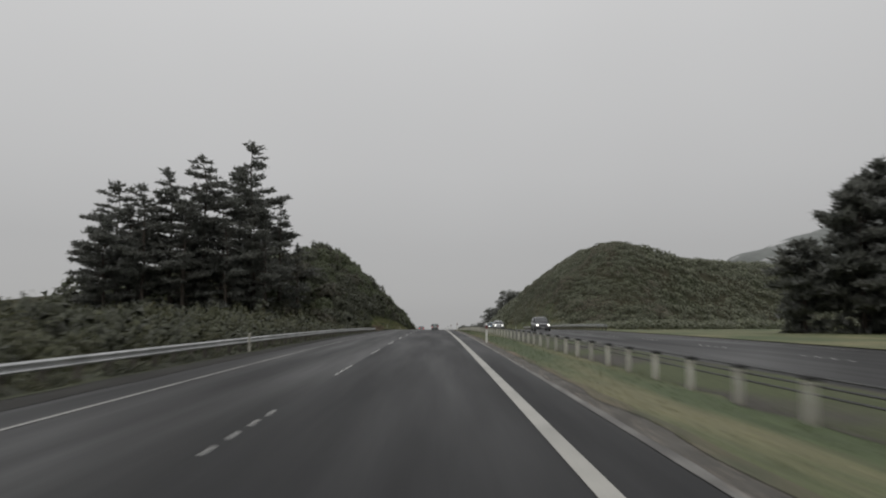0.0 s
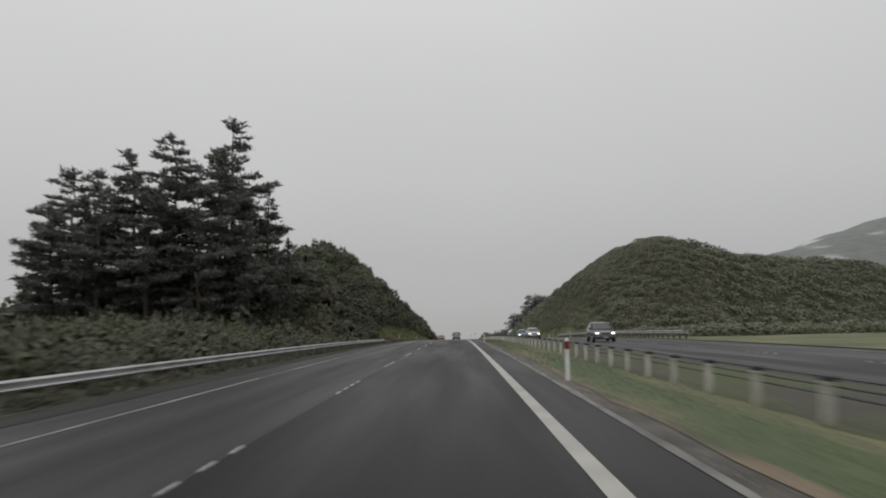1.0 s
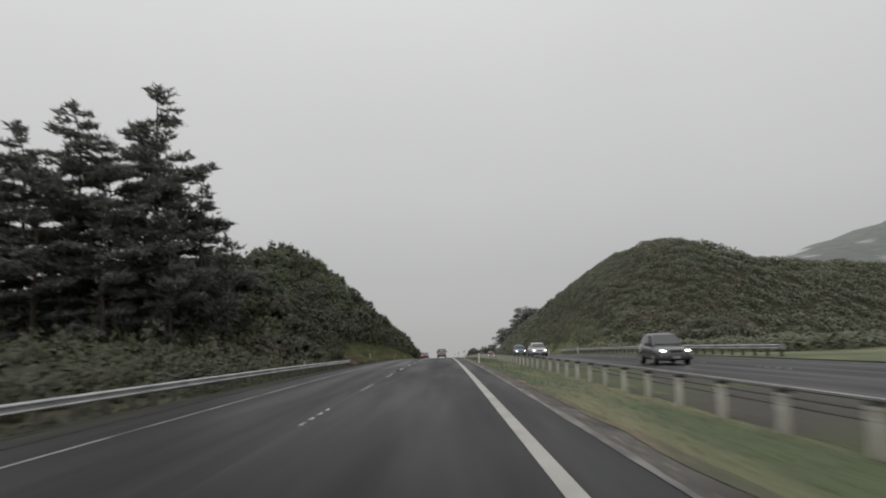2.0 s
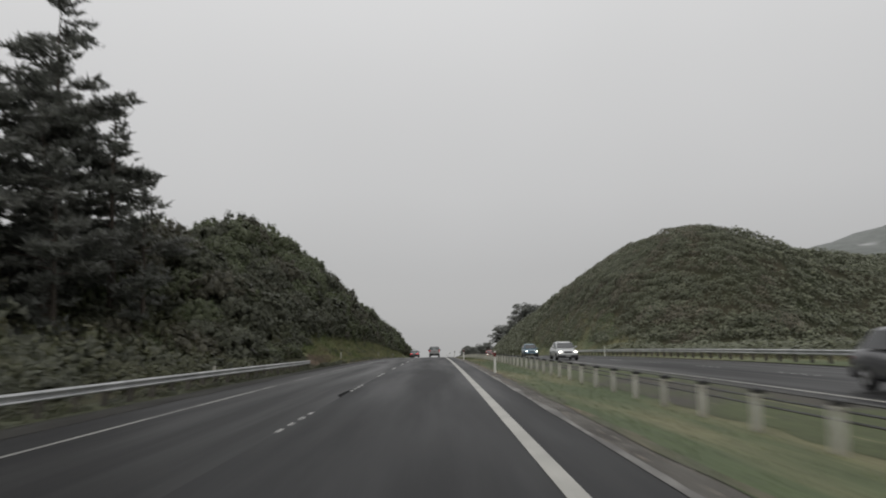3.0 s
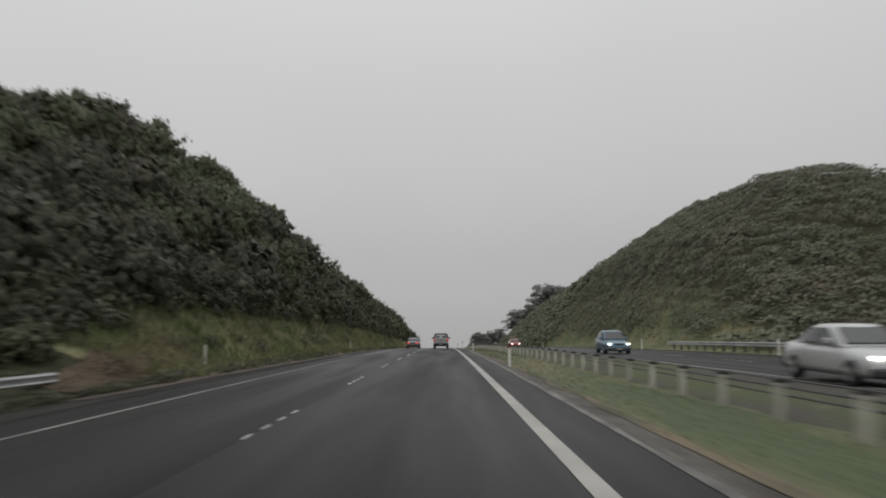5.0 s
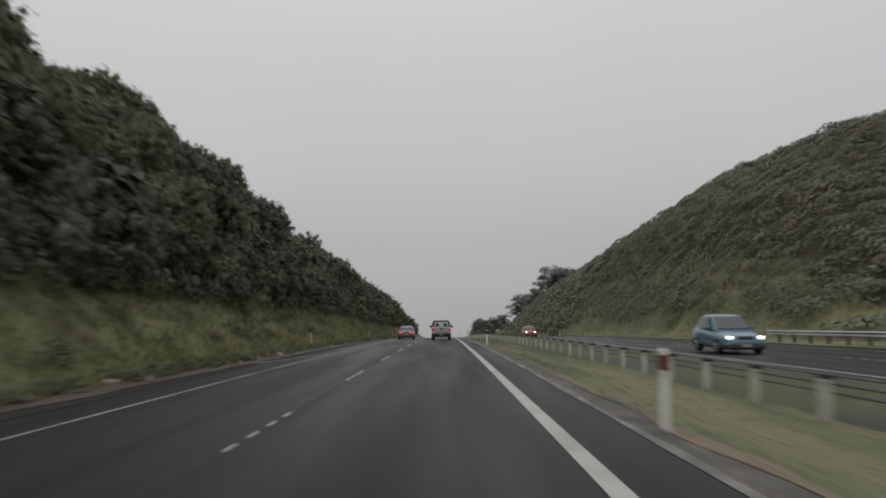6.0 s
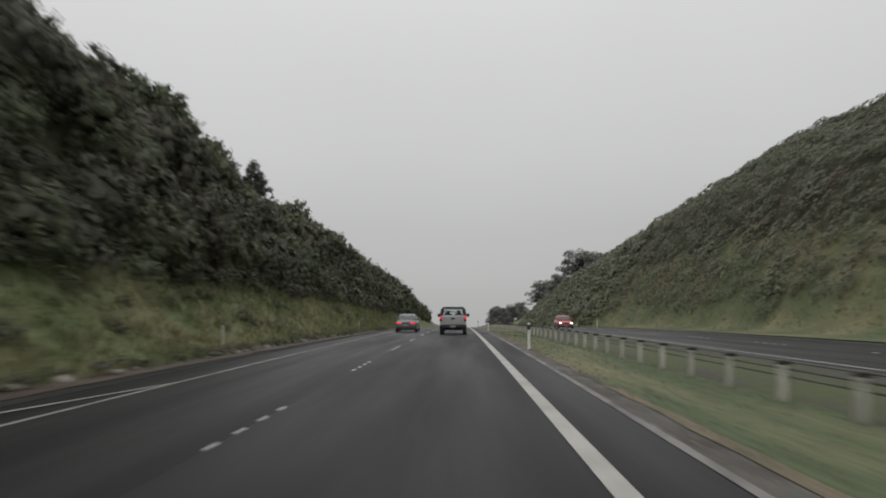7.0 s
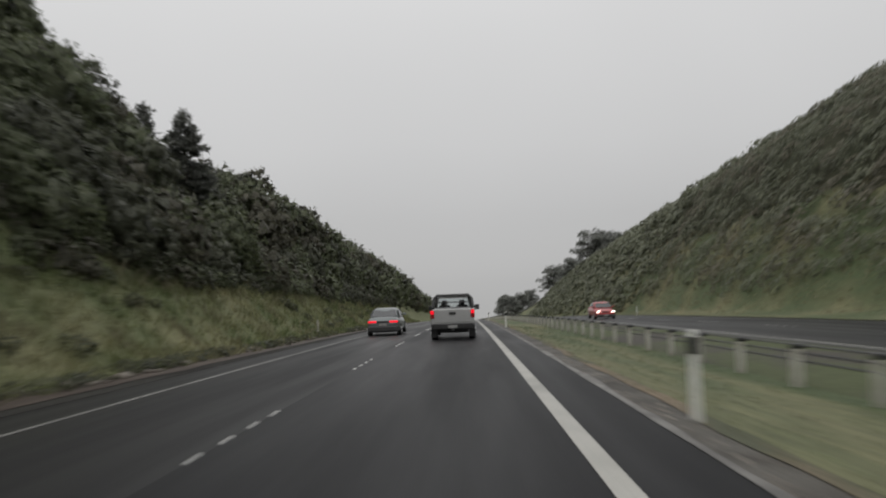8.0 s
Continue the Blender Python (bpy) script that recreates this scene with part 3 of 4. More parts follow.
NEAR_CLUMPS = [leafy_crown(RNG, 1080, 0.04, 84, (0.1, 0.17), hearts=8) for _ in range(9)]
MID_CLUMPS = [leafy_crown(RNG, 265, 0.06, 36, (0.13, 0.22), hearts=4) for _ in range(9)]
SPARE_CLUMPS = [leafy_crown(RNG, 165, 0.08, 18, (0.17, 0.29)) for _ in range(6)]
FAR_CLUMPS = [leafy_crown(RNG, 90, 0.1, 16, (0.18, 0.3), hearts=0) for _ in range(6)]
LOW_CLUMPS = [leafy_crown(RNG, 190, 0.05, 40, (0.08, 0.165), 0.0, 0) for _ in range(9)]
MAT_CLUMPS = [leafy_crown(RNG, 120, 0.062, 26, (0.1, 0.2), 0.0, 0) for _ in range(6)]
ROCKS = [lumpy_core(RNG) for _ in range(4)]


def scatter(name, spots, templates, mat, label, category, core=True, tilt=0.3):
    """One sheet of plants: spots are rows of x, y, z, radius, height factor."""
    vs, fs, base = [], [], 0
    cv, cf, cbase = [], [], 0
    for x, y, z, r, tall in spots:
        a = RNG.uniform(0, 6.28)
        ca, sa = math.cos(a), math.sin(a)
        lean = Vector((land_z(x - 1.5, y) - land_z(x + 1.5, y), land_z(x, y - 1.5) - land_z(x, y + 1.5), 3.0 / max(tilt, 1e-3)))
        turn = np.array(lean.to_track_quat("Z", "Y").to_matrix()) @ np.array([[ca, -sa, 0], [sa, ca, 0], [0, 0, tall]])
        (tv, tf), (kv, kf) = templates[RNG.integers(len(templates))]
        vs.append(tv @ turn.T * r + (x, y, z))
        fs.append(tf + base)
        base += len(tv)
        if core:
            cv.append(kv @ turn.T * r + (x, y, z))
            cf.append(kf + cbase)
            cbase += len(kv)
    ob = mesh_object(name, np.concatenate(vs), np.concatenate(fs), mat)
    tagged(ob, label, category, kind="stuff")
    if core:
        inner = mesh_object("darkened_inner_foliage", np.concatenate(cv), np.concatenate(cf), INSIDE[mat.name], ob)
        tagged(inner, "dense inner leaves, painted darker as if shaded", kind="stuff")
    return ob


def slope_spots(x0, x1, y0, y1, step_x, step, rad, keep=lambda x, y: True, tall=(0.8, 1.3), grow=lambda x, y: 1.0, uneven=0.3, lift=-0.05):
    out = []
    y = y0
    while y < y1:
        x = x0
        while x < x1:
            px, py = x + RNG.uniform(-0.5, 0.5) * step_x, y + RNG.uniform(-0.5, 0.5) * step
            if keep(px, py):
                g = grow(px, py)
                r = RNG.uniform(*rad) * g
                out.append((px, py, land_z(px, py) + (RNG.uniform(0, uneven) + lift) * r, r, RNG.uniform(*tall)))
            x += step_x
        y += step
    return out


def emergent(spots, share):
    """Bigger rounded crowns standing a little out of the canopy."""
    return [(x, y, z + 0.05 * r, r * RNG.uniform(0.9, 1.1), 1.0) for x, y, z, r, tall in spots if RNG.random() < share]


def patchy(x, y):
    return max(0.8, 1 + 0.6 * noise.noise((x * 0.2, y * 0.2, 6)))


def kind_at(s):
    """Which shrub grows at a spot: patches of a kind, with strays."""
    return 0.5 + 0.55 * noise.noise((s[0] * 0.13, s[1] * 0.13, 11)) + 0.28 * math.sin(s[0] * 91.7 + s[1] * 57.3)


def mixed_bush(spots, templates, where):
    for low, high, mat, words in ((-9, 0.38, M_BUSH_DARK, "dense blackish green native bush "), (0.38, 0.72, M_BUSH, "dense wet green native bush "), (0.72, 9, M_BUSH_BROWN, "brownish native bush among the green ")):
        scatter("hillside_bush", [s for s in spots if low <= kind_at(s) < high], templates, mat, words + where, "bush")


# wooded slope: nearest part first, then the rest
spots = slope_spots(-27, -11.6, 136, 236, 2.1, 2.5, (1.5, 2.5), lambda x, y: x < -12.3 + 0.9 * noise.noise((y * 0.12, 1, 1)) - 1.6 * (1 - ease(146, 158, y)), (0.8, 1.15), patchy, 0.55)
spots += emergent(spots, 0.2)
spots = [s for s in spots if not (230.5 < s[1] < 236.5 and s[0] < -19.0 and s[2] > land_z(s[0], s[1]) + 0.4)]
spots += slope_spots(-16.5, -12.6, 150, 236, 1.5, 2.1, (1.0, 1.6), lambda x, y: True, (0.85, 1.1))
mixed_bush(spots, NEAR_CLUMPS, "covering the steep hillside")
spots = []
# low shrubs spilling over the top of the grass
for y in np.arange(139, 300, 0.8):
    for _ in range(3):
        px, r = -12.1 + RNG.uniform(-1.8, 0.6), RNG.uniform(0.5, 1.05)
        spots.append((px, y, land_z(px, y) + 0.3 * r, r, RNG.uniform(0.7, 1.0)))
mixed_bush(spots, MID_CLUMPS, "low along the top of the grassy bank")
spots = slope_spots(-28, -12.0, 236, 310, 1.9, 2.4, (1.3, 2.2), lambda x, y: hill_left(x, y) > 2.6, (0.8, 1.2), patchy, 0.55)
spots += emergent(spots, 0.1)
mixed_bush(spots, MID_CLUMPS, "on the lower ridge")
spots = slope_spots(-28, -12.2, 310, 480, 2.4, 3.2, (1.9, 3.0), lambda x, y: hill_left(x, y) > 2.2, (0.85, 1.3))
mixed_bush(spots, FAR_CLUMPS, "on the far part of the hillside")
spots = slope_spots(-64, -29, 150, 330, 4.6, 4.8, (2.4, 3.6), lambda x, y: hill_left(x, y) > 2.2, (0.8, 1.1))
mixed_bush(spots, FAR_CLUMPS, "on the top of the hill")
# scrubby slope across the road
spots = slope_spots(23.6, 53, 188, 298, 1.2, 1.45, (0.85, 1.5), lambda x, y: hill_right(x, y) > 2.0 + 2.2 * noise.noise((x * 0.1, y * 0.1, 14)), (0.36, 0.64), patchy, 0.3, 0.2)
brown = [s for s in spots if kind_at(s) > 0.72]
scatter("hillside_scrub", [s for s in spots if kind_at(s) <= 0.72], LOW_CLUMPS, M_SCRUB, "low wet grey-green scrub covering the hillside", "scrub", tilt=0.9)
scatter("hillside_scrub", brown, LOW_CLUMPS, M_SCRUB_BROWN, "low brownish scrub among the green on the hillside", "scrub", tilt=0.9)
spots = slope_spots(54, 118, 192, 262, 2.3, 2.5, (1.6, 2.4), lambda x, y: hill_right(x, y) > 2, (0.4, 0.65))
spots += slope_spots(24.5, 118, 112, 193, 2.6, 2.7, (1.3, 2.2), lambda x, y: y > 97 + 0.7 * x + 5 * noise.noise((x * 0.09, y * 0.09, 21)) or (x > 96 and y > 160), (0.45, 0.75))
scatter("hillside_scrub", spots, MAT_CLUMPS, M_SCRUB, "low grey-green scrub on the shoulder of the hill", "scrub", tilt=0.8)
spots = slope_spots(23.6, 58, 299, 480, 2.2, 2.8, (1.7, 2.5), lambda x, y: hill_right(x, y) > 0.9, (0.5, 0.8))
scatter("hillside_scrub", spots, FAR_CLUMPS, M_SCRUB, "low grey-green scrub on the far part of the hillside", "scrub", tilt=0.8)
# hedge of shrubs behind the rail, under the pines
spots = slope_spots(-28, -11.3, 18, 152, 1.9, 1.9, (0.9, 1.6), lambda x, y: y < 156 + 0.4 * x and x < -11.1 - 0.9 * ease(118, 140, y), (0.8, 1.2), lambda x, y: 0.75 + 0.5 * ease(0, 10, -11 - x) + 0.25 * noise.noise((x * 0.2, y * 0.2, 2)))
spots += slope_spots(-64, -24, 117, 140, 3.2, 3.2, (1.6, 2.9), lambda x, y: True, (0.9, 1.5))
spots += slope_spots(-80, -50, 124, 142, 3.4, 3.4, (1.9, 3.1), lambda x, y: True, (0.9, 1.4))
# weeds under and before the rail
weeds = [(RNG.uniform(-11.0, -9.3) if RNG.random() < 0.75 else RNG.uniform(-9.3, -7.6), RNG.uniform(18, 143), RNG.uniform(0.14, 0.42)) for _ in range(420)]
spots += [(x, y, land_z(x, y) + 0.05, r * (1 if x < -9.3 else 0.5), 0.8) for x, y, r in weeds]
spots += [(x, y, land_z(x, y) + 0.05, RNG.uniform(0.18, 0.45), 0.75) for x, y in zip(RNG.normal(-7.9, 0.2, 420), RNG.uniform(134, 262, 420))]
for clumps, wanted in ((MID_CLUMPS, lambda s: s[0] > -15.5 and s[3] > 0.5), (SPARE_CLUMPS, lambda s: s[0] <= -15.5), (FAR_CLUMPS, lambda s: s[0] > -15.5 and s[3] <= 0.5)):
    part_of = [s for s in spots if wanted(s)]
    scatter("roadside_shrubs", [s for s in part_of if kind_at(s) > 0.42], clumps, M_HEDGE, "mixed green shrubs behind the guard rail", "shrubs")
    scatter("roadside_shrubs", [s for s in part_of if kind_at(s) <= 0.42], clumps, M_BUSH_DARK, "dark green shrubs behind the guard rail", "shrubs")


def needle_sprays(tufts, out, size, per, rng):
    """Tufts of needles: long thin blades that fan out and upward from each tuft's middle."""
    c = np.repeat(tufts, per, axis=0)
    n = len(c)
    d = unit(rng.normal(size=(n, 3)) * (1, 1, 0.6) + np.repeat(out, per, axis=0) * 0.7 + (0, 0, 0.45))
    L = (np.repeat(size, per) * rng.uniform(0.55, 1.25, n))[:, None]
    side = unit(np.cross(d, rng.normal(size=(n, 3)))) * (L * 0.17)
    c = c + rng.normal(size=(n, 3)) * L * (0.3, 0.3, 0.14)
    v = np.stack([c - side, c + side, c + d * L], axis=1)
    return v.reshape(-1, 3), np.arange(3 * n).reshape(-1, 3)


def conifer(name, seed, height, radius, x, y, z, label, group="", dense=2.6, start=0.1, tip=0.55, spray=0.62, gap=0.62, droop=0.0, ragged=0.5, per=13, category="tree"):
    """A tapered trunk, tiers of limbs that fork flat at their ends, and tufts of needles on the forks. tip: how round the top is (1: a straight cone)."""
    rng = np.random.default_rng(seed)
    t = thing(name, x, y, z, rng.uniform(0, 360), label, category, group)
    bm = bmesh.new()
    pts = [Vector((0, 0, -0.4))]
    for i in range(1, 7):
        pts.append(Vector((rng.normal() * 0.012 * height * i / 6, rng.normal() * 0.012 * height * i / 6, height * 0.97 * i / 6)))
    r0 = height * 0.015 + 0.05
    for i in range(6):
        rod(bm, pts[i], pts[i + 1], r0 * (1 - i / 6.3), r0 * (1 - (i + 1) / 6.3), 9)
    tufts, outs, sizes = [], [], []
    limbs = int(dense * height)
    for i in range(limbs):
        f = start + (0.985 - start) * ((i + rng.uniform(0, 1)) / limbs)
        k = min(5, int(f * 6))
        a0 = pts[k].lerp(pts[k + 1], min(1.0, f * 6 - k))
        env = min(1.0, (2.6 * (1 - f)) ** tip) * min(1.0, 0.6 + 1.6 * (f - start)) * (1 + ragged * noise.noise((f * 8, seed * 3.7, 0.5)))
        L = radius * env * rng.uniform(0.5, 1.15) + 0.4 * spray
        ang = rng.uniform(0, 6.28)
        rise = rng.uniform(-0.02, 0.3) * (0.5 + f) - droop
        head = Vector((math.cos(ang), math.sin(ang), rise))
        rod(bm, a0, a0 + head * L, 0.014 * L + 0.02, 0.012, 5)
        across = np.array([-head.y, head.x, 0.0])
        for s in np.arange(0.22 if f > 0.5 else 0.4, 1.001, gap / max(L, gap)):
            wide = 0.32 * L * (1 - abs(s - 0.6)) * min(1.0, s * 1.4)
            for q in np.arange(-wide, wide + 0.01, max(gap, 0.25)):
                tufts.append(np.array(a0 + head * (L * s)) + across * (q + rng.normal() * 0.12) + rng.normal(size=3) * (0.1, 0.1, 0.08))
                outs.append((head.x, head.y, 0.1))
                sizes.append(spray * rng.uniform(0.8, 1.2))
    for j in range(5):
        tufts.append(np.array(pts[-1]) + (0, 0, -0.22 * j))
        outs.append((0, 0, 1.0))
        sizes.append(spray * 0.9)
    part("trunk", bm, M_BARK, t, "dark wet trunk and limbs")
    v, f = needle_sprays(np.array(tufts), np.array(outs), np.array(sizes), per, rng)
    mesh_object("crown", v, f, M_NEEDLES, t)
    return t


PINE = "tall dark pine with layered ragged branches"
pines = [(-30.5, 142.5, 30.0, 4.6), (-36.2, 137, 26.6, 5.0), (-40.8, 135.3, 24.3, 4.8), (-33.5, 147, 25.0, 4.8), (-25.4, 142, 20.3, 2.3), (-22.2, 140.3, 12.5, 2.4),
         (-45.5, 137, 22.0, 4.4), (-50.5, 139, 22.8, 5.2), (-54.5, 141, 14.5, 3.8), (-28.4, 137, 18.5, 3.6), (-43.5, 131, 19.0, 4.2), (-37.5, 131, 18.5, 4.4),
         (-31.5, 132, 16.0, 4.2), (-50, 133, 16.0, 4.2), (-26, 134, 13.0, 3.6), (-34, 139, 21.0, 5.0), (-47, 135, 18.0, 4.4), (-39, 140, 22.5, 4.8), (-29, 146, 19, 4.2)]
for i, (x, y, h, r) in enumerate(pines):
    z = land_z(x, y)
    conifer("pine_tree", 20 + i, h + 0.1 - z, r * 1.08, x, y, z - 0.2, PINE, "pines of the grove", 2.3, 0.08, 0.5, 0.62, 0.62, 0.0, 0.65, 14)
# conifers on the ridge
for i, (x, y, top, r, tip, droop, words) in enumerate(((-21.0, 244.6, 13.2, 1.75, 1.0, 0.12, "small pointed fir on the ridge"), (-21.0, 236.8, 11.9, 0.5, 0.42, -0.5, "slim columnar conifer on the ridge"))):
    z = land_z(x, y)
    conifer("fir_tree", 60 + i, top - z, r, x, y, z - 0.2, words, "", 15.0, 0.04, tip, 0.32, 0.24, droop, 0.1, 13)
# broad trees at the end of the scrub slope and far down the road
# leaf colour lightened to stand in for haze over the distance
M_FAR_TREE = material("hazed_leaves", (0.2, 0.21, 0.19), 0.8, (0.25, 0.255, 0.23), 0.3, 5, 1.0, 0.3, per_piece=0.3, thin=0.3)


def broad_tree(x, y, top, r, mat, label, seed, crown_h):
    rng = np.random.default_rng(seed)
    z = land_z(x, y)
    t = thing("broad_tree", x, y, z, 0, label, "tree")
    h = top - z
    crown_h = max(crown_h, h * 0.92)
    bm = bmesh.new()
    rod(bm, (0, 0, -0.5), (0.1, 0, h * 0.5), 0.04 * h * 0.5 + 0.1, 0.02 * h + 0.06, 8)
    vs, fs, base = [], [], 0
    for i in range(14):
        # each main limb carries a lobe of the crown, flat below and uneven above
        a, e = i * 2.4 + rng.uniform(-0.5, 0.5), (i + 0.5) / 14
        out = r * (0.85 - 0.6 * e) * rng.uniform(0.75, 1.25)
        lobe = np.array([out * math.cos(a), out * math.sin(a), h - crown_h * (0.82 - 0.7 * e)])
        rod(bm, (0.1, 0, h * (0.2 + 0.25 * e)), lobe, 0.12, 0.05, 6)
        wide = r * rng.uniform(0.36, 0.55) * (1.25 - 0.45 * e)
        for _ in range(10):
            c = lobe + np.clip(rng.normal(size=3), -1.5, 1.5) * (0.6 * wide, 0.6 * wide, 0.5 * wide)
            rod(bm, lobe, c, 0.04, 0.015, 4)
            k = crown_h * rng.uniform(0.06, 0.14)
            for tv, tf in FAR_CLUMPS[rng.integers(len(FAR_CLUMPS))]:
                vs.append(tv * (k * 1.25, k * 1.25, k * 0.85) + c)
                fs.append(tf + base)
                base += len(tv)
    part("trunk", bm, M_BARK, t, "dark wet trunk and limbs")
    mesh_object("crown", np.concatenate(vs), np.concatenate(fs), mat, t)
    return t


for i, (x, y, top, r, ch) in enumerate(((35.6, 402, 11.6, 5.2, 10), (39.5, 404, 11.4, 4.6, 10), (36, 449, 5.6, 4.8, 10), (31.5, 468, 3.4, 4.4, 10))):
    broad_tree(x, y, top, r, M_FAR_TREE, "bushy grey-green tree at the end of the slope, haze painted into its colour", 70 + i, ch)
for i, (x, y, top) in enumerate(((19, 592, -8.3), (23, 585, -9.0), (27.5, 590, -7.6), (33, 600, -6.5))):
    broad_tree(x, y, top, 4.2, M_FAR_TREE, "bushy grey-green tree beside the road, paled by painted haze", 170 + i, 11)
for i, (x, y, h) in enumerate(((33.5, 76, 12.5), (37, 79, 15.0), (41, 75, 14.0), (30.5, 79.5, 8.0), (45, 80, 15.5), (50, 76, 15), (35.5, 72, 8.5))):
    conifer("shelter_tree", 90 + i, h, 3.3, x, y, land_z(x, y) - 0.2, "dense dark conifer of a shelter belt", "shelter belt", 7.5, 0.02, 0.7, 0.62, 0.5, 0.0, 0.25, 18)

# long grass on the bank, and blades on the median
n = 9500
bx, by = RNG.uniform(-13.4, -7.6, n), 147 + 165 * RNG.random(n) ** 1.3
bz = np.array([land_z(a, b) for a, b in zip(bx, by)])
c = np.stack([bx, by, bz + 0.15], axis=1)


def blades(c, h, w, lean, rng):
    n = len(c)
    ang = rng.uniform(0, 6.28, n)
    side = np.stack([np.cos(ang), np.sin(ang), np.zeros(n)], axis=1) * w
    top = np.stack([rng.normal(size=n) * lean, rng.normal(size=n) * lean, np.ones(n)], axis=1) * np.reshape(h, (-1, 1))
    v = np.stack([c - side, c + side, c + top + side * 0.3, c + top - side * 0.3], axis=1)
    return v.reshape(-1, 3), np.arange(4 * n).reshape(-1, 4)


bv, bf = blades(np.repeat(c, 7, axis=0) + RNG.normal(size=(7 * n, 3)) * (0.16, 0.16, 0.0) - (0, 0, 0.15), RNG.uniform(0.12, 0.42, 7 * n), 0.022, 0.55, RNG)
tagged(mesh_object("long_grass", bv, bf, M_BLADES), "long wet seeding grass on the bank", "grass", kind="stuff")
M_TUSSOCK = material("pale_tussock", (0.15, 0.15, 0.085), 0.75, (0.24, 0.215, 0.14), 0.4, 4, 5, 0.3, per_piece=0.3, thin=0.35)
spot = np.stack([RNG.uniform(-12.8, -8.4, 190), 150 + 150 * RNG.random(190) ** 1.2], axis=1)
tus = np.repeat(spot, 46, axis=0) + RNG.normal(size=(190 * 46, 2)) * 0.2
tz = np.array([land_z(a, b) for a, b in tus])
bv, bf = blades(np.column_stack([tus, tz]), RNG.uniform(0.25, 0.75, len(tus)) * np.repeat(RNG.uniform(0.5, 1.1, 190), 46), 0.02, 0.5, RNG)
tagged(mesh_object("tussock_grass", bv, bf, M_TUSSOCK), "pale seeding tussocks among the bank grass", "grass", kind="stuff")
spots = [(x, y, land_z(x, y) + 0.1, RNG.uniform(0.25, 0.6), 0.8) for x, y in zip(RNG.uniform(-12.4, -9.0, 70), RNG.uniform(150, 290, 70))]
scatter("bank_shrubs", spots, MID_CLUMPS, M_HEDGE, "small dark shrubs scattered over the grassy bank", "shrubs")
n = 32000
mx, my = RNG.uniform(2.62, 5.4, n), 18 + 220 * RNG.random(n)
mz = np.array([land_z(a, b) for a, b in zip(mx, my)])
bv, bf = blades(np.stack([mx, my, mz], axis=1), RNG.uniform(0.03, 0.09, n), 0.014, 0.6, RNG)
tagged(mesh_object("median_turf", bv, bf, M_MEDIAN_BLADES), "short mown turf with straw patches on the median", "grass", kind="stuff")

n = 8000
vx, vy = 18.6 + 10.0 * RNG.random(n) ** 0.75, RNG.uniform(120, 330, n)
vx = vx + np.array([drift(b) * 0.4 for b in vy])
vz = np.array([land_z(a, b) for a, b in zip(vx, vy)])
c = np.stack([vx, vy, vz], axis=1)
bv, bf = blades(np.repeat(c, 5, axis=0) + RNG.normal(size=(5 * n, 3)) * (0.2, 0.2, 0.0), RNG.uniform(0.25, 1.0, 5 * n) * np.repeat(np.interp(vx, (19, 22, 25), (0.1, 0.16, 0.4)), 5), 0.035, 0.7, RNG)
M_RANK = material("rank_grass", (0.17, 0.172, 0.096), 0.75, (0.25, 0.215, 0.14), 0.25, 6, 5, 0.3, per_piece=0.35, thin=0.35, ramp=(0.4, 0.65))
tagged(mesh_object("rank_grass", bv, bf, M_RANK), "rank brownish grass at the foot of the scrub slope", "grass", kind="stuff")

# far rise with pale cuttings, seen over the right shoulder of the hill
# base grey has distance haze mixed in; the second colour is the cuttings
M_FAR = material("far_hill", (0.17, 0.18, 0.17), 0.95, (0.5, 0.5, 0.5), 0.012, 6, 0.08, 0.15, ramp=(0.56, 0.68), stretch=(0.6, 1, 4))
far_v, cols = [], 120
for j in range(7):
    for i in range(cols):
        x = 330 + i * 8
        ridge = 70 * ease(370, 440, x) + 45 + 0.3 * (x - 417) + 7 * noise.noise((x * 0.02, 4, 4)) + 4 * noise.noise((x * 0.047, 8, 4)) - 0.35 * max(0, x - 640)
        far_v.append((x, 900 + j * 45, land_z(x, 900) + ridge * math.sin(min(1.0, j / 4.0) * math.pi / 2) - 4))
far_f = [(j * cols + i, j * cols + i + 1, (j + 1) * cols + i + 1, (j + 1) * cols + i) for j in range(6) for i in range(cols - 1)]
tagged(mesh_object("far_hill", np.array(far_v), np.array(far_f), M_FAR, smooth=True), "distant hill greyed by painted haze, with pale cuttings", "hill", kind="structure")

# dry brush heaped at the end of the guard rail, and pale rubble washed to the foot of the bank
M_DRY = material("dry_brush", (0.17, 0.13, 0.085), 0.85, (0.1, 0.08, 0.055), 1.0, 6, 6, 0.4, per_piece=0.4)
spots = [(-10.0 + RNG.normal() * 0.7, 146.5 + RNG.normal() * 1.3, road_z(146) + RNG.uniform(0.0, 0.45), RNG.uniform(0.3, 0.65), 0.6) for _ in range(46)]
scatter("dry_brush", spots, MID_CLUMPS, M_DRY, "heap of dry brown brush at the end of the rail", "brush", core=False)
rv, rf, base = [], [], 0
for _ in range(360):
    y = RNG.uniform(146, 300)
    x = -7.75 + RNG.normal() * 0.25
    s = 0.05 + 0.2 * RNG.random() ** 3
    kv, kf = ROCKS[RNG.integers(4)]
    rv.append(kv * s * np.array([2.2, 2.6, 1.2]) + (x, y, land_z(x, y) + 0.07))
    rf.append(kf + base)
    base += len(kv)
M_RUBBLE = material("pale_rubble", (0.22, 0.2, 0.17), 0.7, (0.13, 0.11, 0.09), 2.0, 6, 20, 0.3, per_piece=0.3)
tagged(mesh_object("rubble", np.concatenate(rv), np.concatenate(rf), M_RUBBLE), "pale stones washed along the foot of the bank", "stones", kind="stuff")

